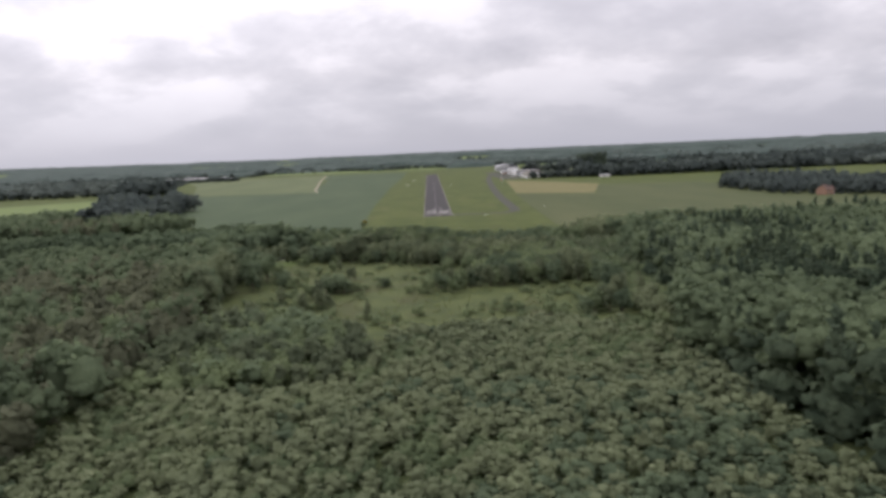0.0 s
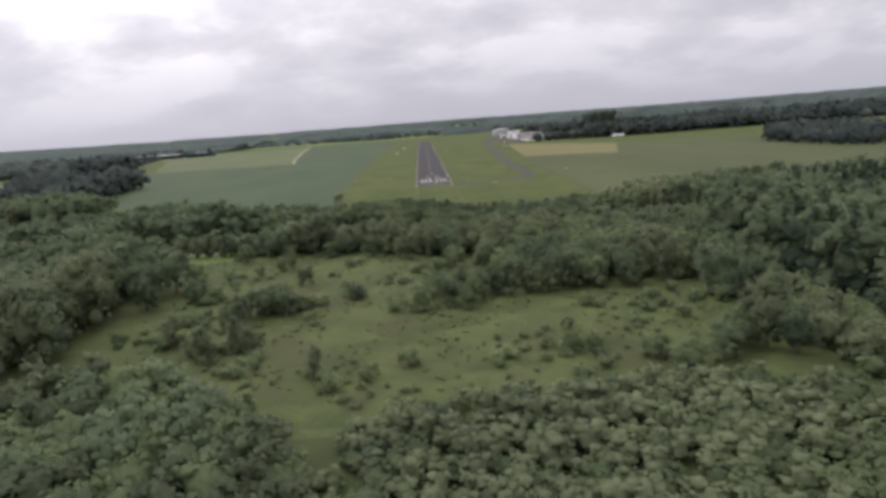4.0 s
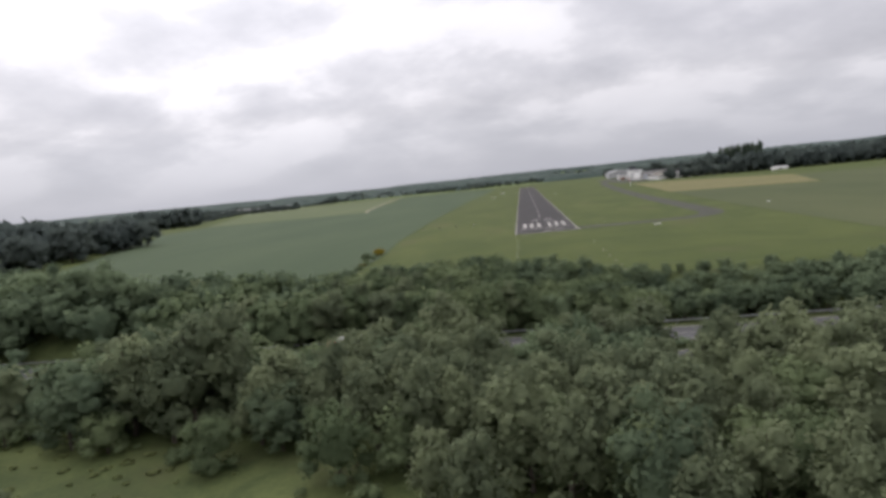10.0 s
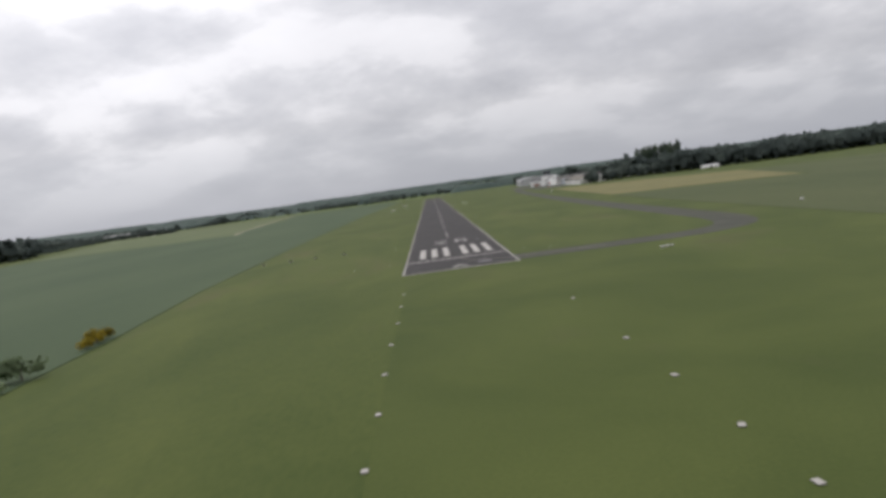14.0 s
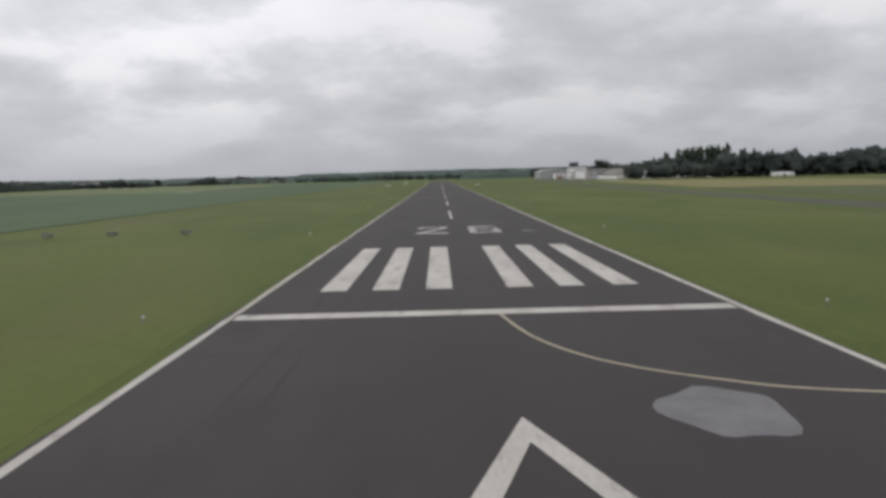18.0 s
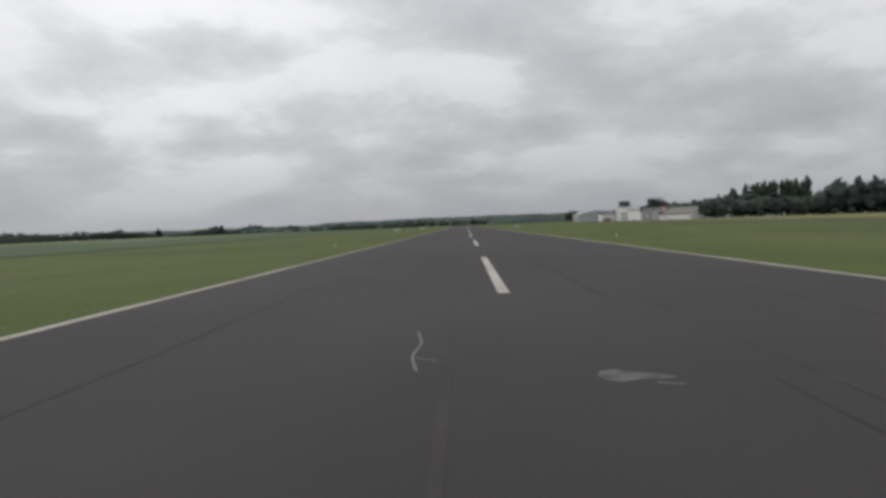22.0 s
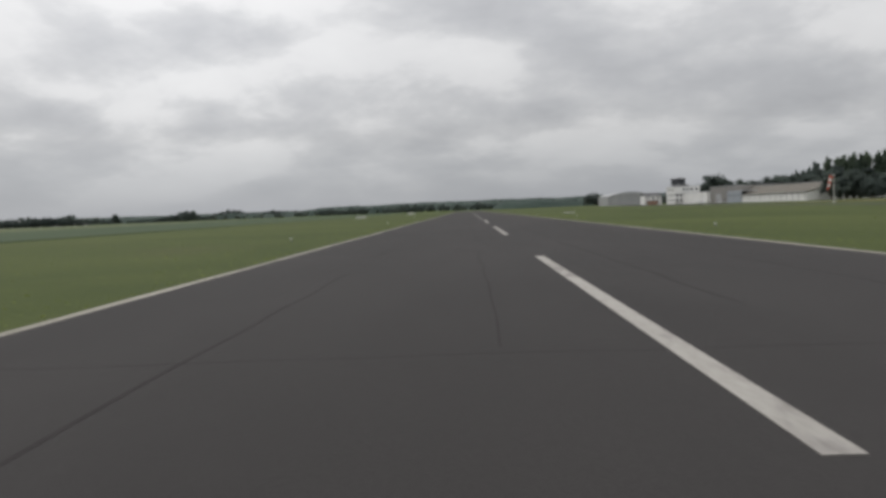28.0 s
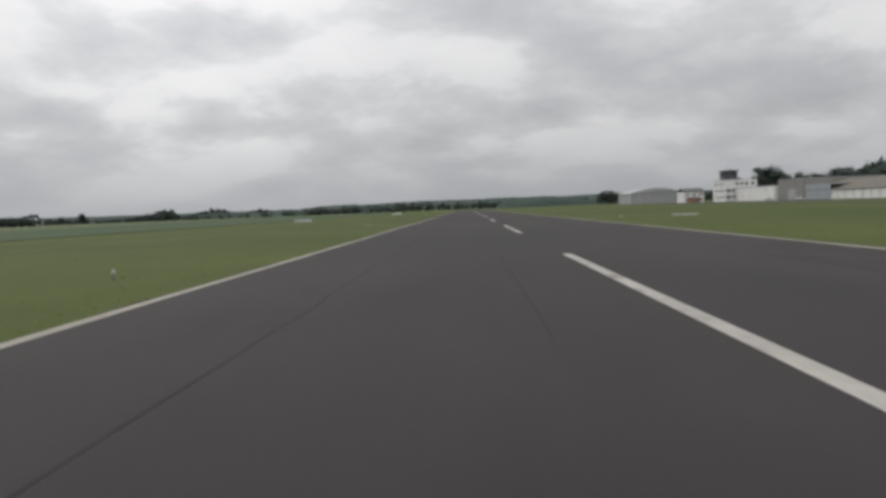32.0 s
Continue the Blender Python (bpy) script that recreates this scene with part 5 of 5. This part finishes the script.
def wheel_at(parent, x, y, r=0.32, w=0.22):
    wheel = part("wheel", cyl(r, r, -w / 2, w / 2, 14), M_TYRE, parent)
    wheel.matrix_local = pose(x, y, r, 90)
    part("rim", cyl(r * 0.6, r * 0.55, -w / 2 - 0.01, w / 2 + 0.01, 10), M_STEEL, wheel)


def car(x, y, rz, z):
    root = thing("car", pose(x, y, z, 0, 0, rz), "white hatchback car on the motorway lane", "car")
    prof = [(-2.05, 0.35), (-2.1, 0.75), (-1.35, 0.92), (-0.7, 1.42), (0.9, 1.45), (1.85, 1.0), (2.05, 0.8), (2.05, 0.35)]
    bm = bmesh.new()
    rows = [[bm.verts.new((a, s * (0.86 if b < 1.1 else 0.68), b)) for a, b in prof] for s in (-1, 1)]
    n = len(prof)
    for k in range(n):
        bm.faces.new((rows[0][k], rows[0][(k + 1) % n], rows[1][(k + 1) % n], rows[1][k]))
    bm.faces.new(rows[0])
    bm.faces.new(rows[1][::-1])
    bmesh.ops.recalc_face_normals(bm, faces=bm.faces)
    bmesh.ops.bevel(bm, geom=bm.edges[:], offset=0.07, segments=2, affect="EDGES")
    part("body", bm, M_CARWHITE, root, smooth=False)
    for s in (-1, 1):
        part("side_window", slab([(-0.95, 0), (-0.55, 0.32), (0.8, 0.32), (1.3, 0)], -0.02, 0.02), M_GLASS, root).matrix_local = pose(0, s * 0.80, 1.02, 82 if s < 0 else 98)
        part("headlight", box(-2.12, -2.0, s * 0.62 - 0.16, s * 0.62 + 0.16, 0.62, 0.76), M_LAMP, root)
        part("tail_light", box(2.0, 2.1, s * 0.66 - 0.12, s * 0.66 + 0.12, 0.72, 0.92), M_RED, root)
    part("windscreen", box(-0.42, 0.42, -0.64, 0.64, -0.015, 0.015), M_GLASS, root).matrix_local = pose(-1.04, 0, 1.2, 0, -37.5)
    for wx in (-1.3, 1.3):
        for s in (-1, 1):
            wheel_at(root, wx, s * 0.78)


def truck(x, y, rz, z):
    root = thing("box_truck", pose(x, y, z, 0, 0, rz), "box truck with red cab and white box body", "truck")
    cab = part("cab", box(-3.6, -1.7, -1.05, 1.05, 0.5, 2.5, bevel=0.15), M_RED, root, "red painted cab")
    part("windscreen", box(-3.66, -3.56, -0.9, 0.9, 1.5, 2.25), M_GLASS, cab)
    for s in (-1, 1):
        part("side_window", box(-3.2, -2.2, s * 1.05 - 0.03, s * 1.05 + 0.03, 1.5, 2.2), M_GLASS, cab)
        part("headlight", box(-3.66, -3.55, s * 0.75 - 0.18, s * 0.75 + 0.18, 0.75, 0.98), M_LAMP, cab)
    part("cargo_box", box(-1.55, 3.4, -1.15, 1.15, 0.95, 3.25, bevel=0.05), M_CARWHITE, root, "white cargo box")
    part("chassis", box(-3.4, 3.3, -0.5, 0.5, 0.45, 0.9), M_DARKMETAL, root)
    part("bumper", box(-3.75, -3.6, -1.0, 1.0, 0.4, 0.7), M_DARKMETAL, root)
    for wx in (-2.6, 2.1):
        for s in (-1, 1):
            wheel_at(root, wx, s * 0.92, 0.46, 0.28)


car(-61, -134.2, -2, LOW + 0.06)
truck(-38.8, -138.6, -2, LOW + 0.06)
for x, y, rz in ((146, 668, 80), (146.5, 664.5, 95), (143, 690, 100)):
    car(x, y, rz, 0.04)


# ---- airfield furniture ----
def marker_board():
    root = thing("approach_marker", Matrix.Translation((0, 0, -900)), "small white painted marker board lying on the grass", "marker", "approach markers")
    part("board", box(-0.22, 0.22, -0.32, 0.32, 0.04, 0.11, bevel=0.02), M_PAINT, root)
    for y in (-0.3, 0.3):
        part("batten", box(-0.2, 0.2, y * 0.75 - 0.04, y * 0.75 + 0.04, 0.0, 0.05), M_STEEL, root)
    return root


mb = marker_board()
mrng = random.Random(3)
for x, ys in ((-10.3, (-24, -35.2, -47, -58.6, -70.3, -81.2, -91.2)), (11.9, (-46, -69, -81.4, -92, -99.7, -106.9))):
    for y in ys:
        copy_thing(mb, pose(x + mrng.uniform(-0.15, 0.15), y, 0, 0, 0, mrng.uniform(-25, 25)))


def edge_lamp():
    root = thing("runway_edge_lamp", Matrix.Translation((0, 0, -900)), "white elevated runway edge lamp standing in grass", "lamp", "runway edge lamps")
    part("plate", cyl(0.15, 0.14, 0, 0.04, 12), M_DARKMETAL, root)
    part("stem", cyl(0.035, 0.035, 0.04, 0.3, 8), M_YELLOWBOX, root)
    part("housing", cyl(0.08, 0.1, 0.3, 0.4, 12), M_CHALK, root)
    part("lens", cyl(0.08, 0.05, 0.4, 0.52, 12), M_LAMP, root)
    return root


el = edge_lamp()
for k in range(14):
    for side in (-1, 1):
        copy_thing(el, pose(side * 16.0, 64 + 63 * k, 0, 0, 0, 20 * k) @ Matrix.Scale(0.68, 4))
for x, y in ((15, 20), (20, 15), (23, 21), (-23, 20), (-15, 20)):
    copy_thing(el, pose(x, y, 0) @ Matrix.Scale(0.65, 4))


def slope_light():
    root = thing("approach_slope_light", Matrix.Translation((0, 0, -900)), "low boxy slope indicator light on short legs", "airfield light", "slope indicator lights")
    body = part("housing", box(-0.65, 0.65, -0.5, 0.5, 0.35, 0.75, bevel=0.04), M_YELLOWBOX, root, "grey metal housing")
    for x in (-0.35, 0.0, 0.35):
        part("lens", box(x - 0.12, x + 0.12, -0.53, -0.5, 0.45, 0.65), M_LAMP, body)
    part("hood", box(-0.68, 0.68, -0.7, -0.46, 0.75, 0.8), M_DARKMETAL, root)
    for x in (-0.5, 0.5):
        for y in (-0.35, 0.35):
            part("leg", cyl(0.04, 0.04, 0, 0.36, 8, x, y), M_STEEL, root)
    return root


sl = slope_light()
for x in (-31.5, -40, -47.5, -55.5):
    copy_thing(sl, pose(x, 69.5, 0, 0, 0, mrng.uniform(-2, 2)) @ Matrix.Scale(0.75, 4))


def sign_board(x, y, w, rz, label, top=1.25):
    root = thing("airfield_sign", pose(x, y, 0, 0, 0, rz), label, "sign")
    part("panel", box(-w / 2, w / 2, -0.12, 0.12, top * 0.28, top, bevel=0.03), M_CHALK, root)
    for k in (-0.4, 0.0, 0.4):
        part("foot", box(k * w - 0.06, k * w + 0.06, -0.2, 0.2, 0, top * 0.29), M_STEEL, root)


sign_board(-40, 505, 3.8, 8, "low white sign board in the grass", 0.9)
sign_board(24.3, 443, 3.2, 0, "very low white marker board in the grass", 0.3)
sign_board(-33, 640, 4.0, 0, "small white sign board in the grass")


def windsock(x, y):
    root = thing("windsock", pose(x, y, 0), "red and white windsock hanging from a white pole", "windsock")
    part("pole", cyl(0.16, 0.09, 0, 8.4, 10), M_CHALK, root)
    part("base", box(-0.5, 0.5, -0.5, 0.5, -0.1, 0.2, bevel=0.03), M_CHALK, root)
    arm = part("swivel", cyl(0.03, 0.03, 0, 0.8, 6), M_STEEL, root)
    arm.matrix_local = pose(0, 0, 7.9, 0, -90)
    part("hoop", cyl(0.5, 0.5, -0.03, 0.03, 16), M_STEEL, root).matrix_local = pose(-0.7, 0, 7.5, 0, 30)
    # the sock hangs half filled, in bands
    for k in range(5):
        a, b = k / 5, (k + 1) / 5
        seg = bmesh.new()
        bmesh.ops.create_cone(seg, cap_ends=False, segments=14, radius1=0.5 - 0.24 * b, radius2=0.5 - 0.24 * a, depth=0.84)
        ob = part("sock_band", seg, M_ORANGE if k % 2 == 0 else M_SOCKW, root, "red cloth band" if k % 2 == 0 else "white cloth band")
        ob.matrix_local = pose(-0.8 - 0.19 * k, 0, 7.1 - 0.78 * k, 0, 13)


sign_board(37, -9.2, 2.6, 12, "low yellowish white marker board beside the taxiway", 0.35)
sign_board(93, 47, 0.8, 0, "small white marker board at the field edge", 0.7)

windsock(102, 461)


# ---- trees that stand round the airfield ----
for kind, x, y, h in (("elm", 197, 812, 23.5), ("elm", 186, 812, 15), ("elm", 216, 800, 17), ("elm", 228, 790, 19), ("elm", 240, 796, 18.5), ("elm", 252, 790, 19), ("elm", 264, 796, 18), ("elm", -518, 1243, 15.4), ("elm", -546, 1243, 12.4), ("elm", -158, 1684, 16), ("elm", -374, 1560, 16.5), ("elm", 175, 1266, 16), ("elm", 184, 1262, 19.5), ("elm", 193, 1266, 17), ("elm", 203, 1268, 12), ("elm", 226, 1262, 11)):
    plant(kind, x, y, h, "trees round the airfield", 1.5 if x > 180 else 1.0)
for f, h in ((0.0, 33.5), (0.13, 32.5), (0.2, 34), (0.27, 33), (0.34, 35), (0.41, 34), (0.48, 35.5), (0.61, 35), (0.68, 36), (0.75, 34.5), (0.82, 36), (0.93, 33), (1.0, 37.6)):
    plant("poplar", 296 + 46 * f, 835 - 37 * f, h, "row of poplars", 1.12)
for k in range(13):
    # tall old oaks along the crop's edge
    plant("elm", (-228, -238, -250, -249)[min(k // 4, 3)] - 3.5 * (k % 3), -18 + 15 * k, 16.5 + 3.5 * math.sin(k * 2.3), "oaks along the crop field", 1.25)
crng = random.Random(12)
for k in range(64):
    kind = crng.choice(("conifer", "elm", "elm", "elm"))
    plant(kind, crng.uniform(158, 300), crng.uniform(545, 582), crng.uniform(9, 14), "trees beside the hangar", 1.2)
for x, y, h in ((-55.6, -31, 2.6), (-56, -28, 2.2), (-55, -35, 2.0), (-54, -62, 1.4)):
    plant("broom", x, y, h, "bushes at the field edge")
for x, y, h in ((-54.6, -51, 3.6), (-54.0, -57, 1.6), (-53.2, -68, 1.5)):
    plant("shrub", x, y, h, "bushes at the field edge")

# the patterns from which the copies were taken are not needed any more
for pattern in [mb, el, sl] + [tree for trees in TREES.values() for tree in trees]:
    for ob in (*pattern.children_recursive, pattern):
        bpy.data.objects.remove(ob)
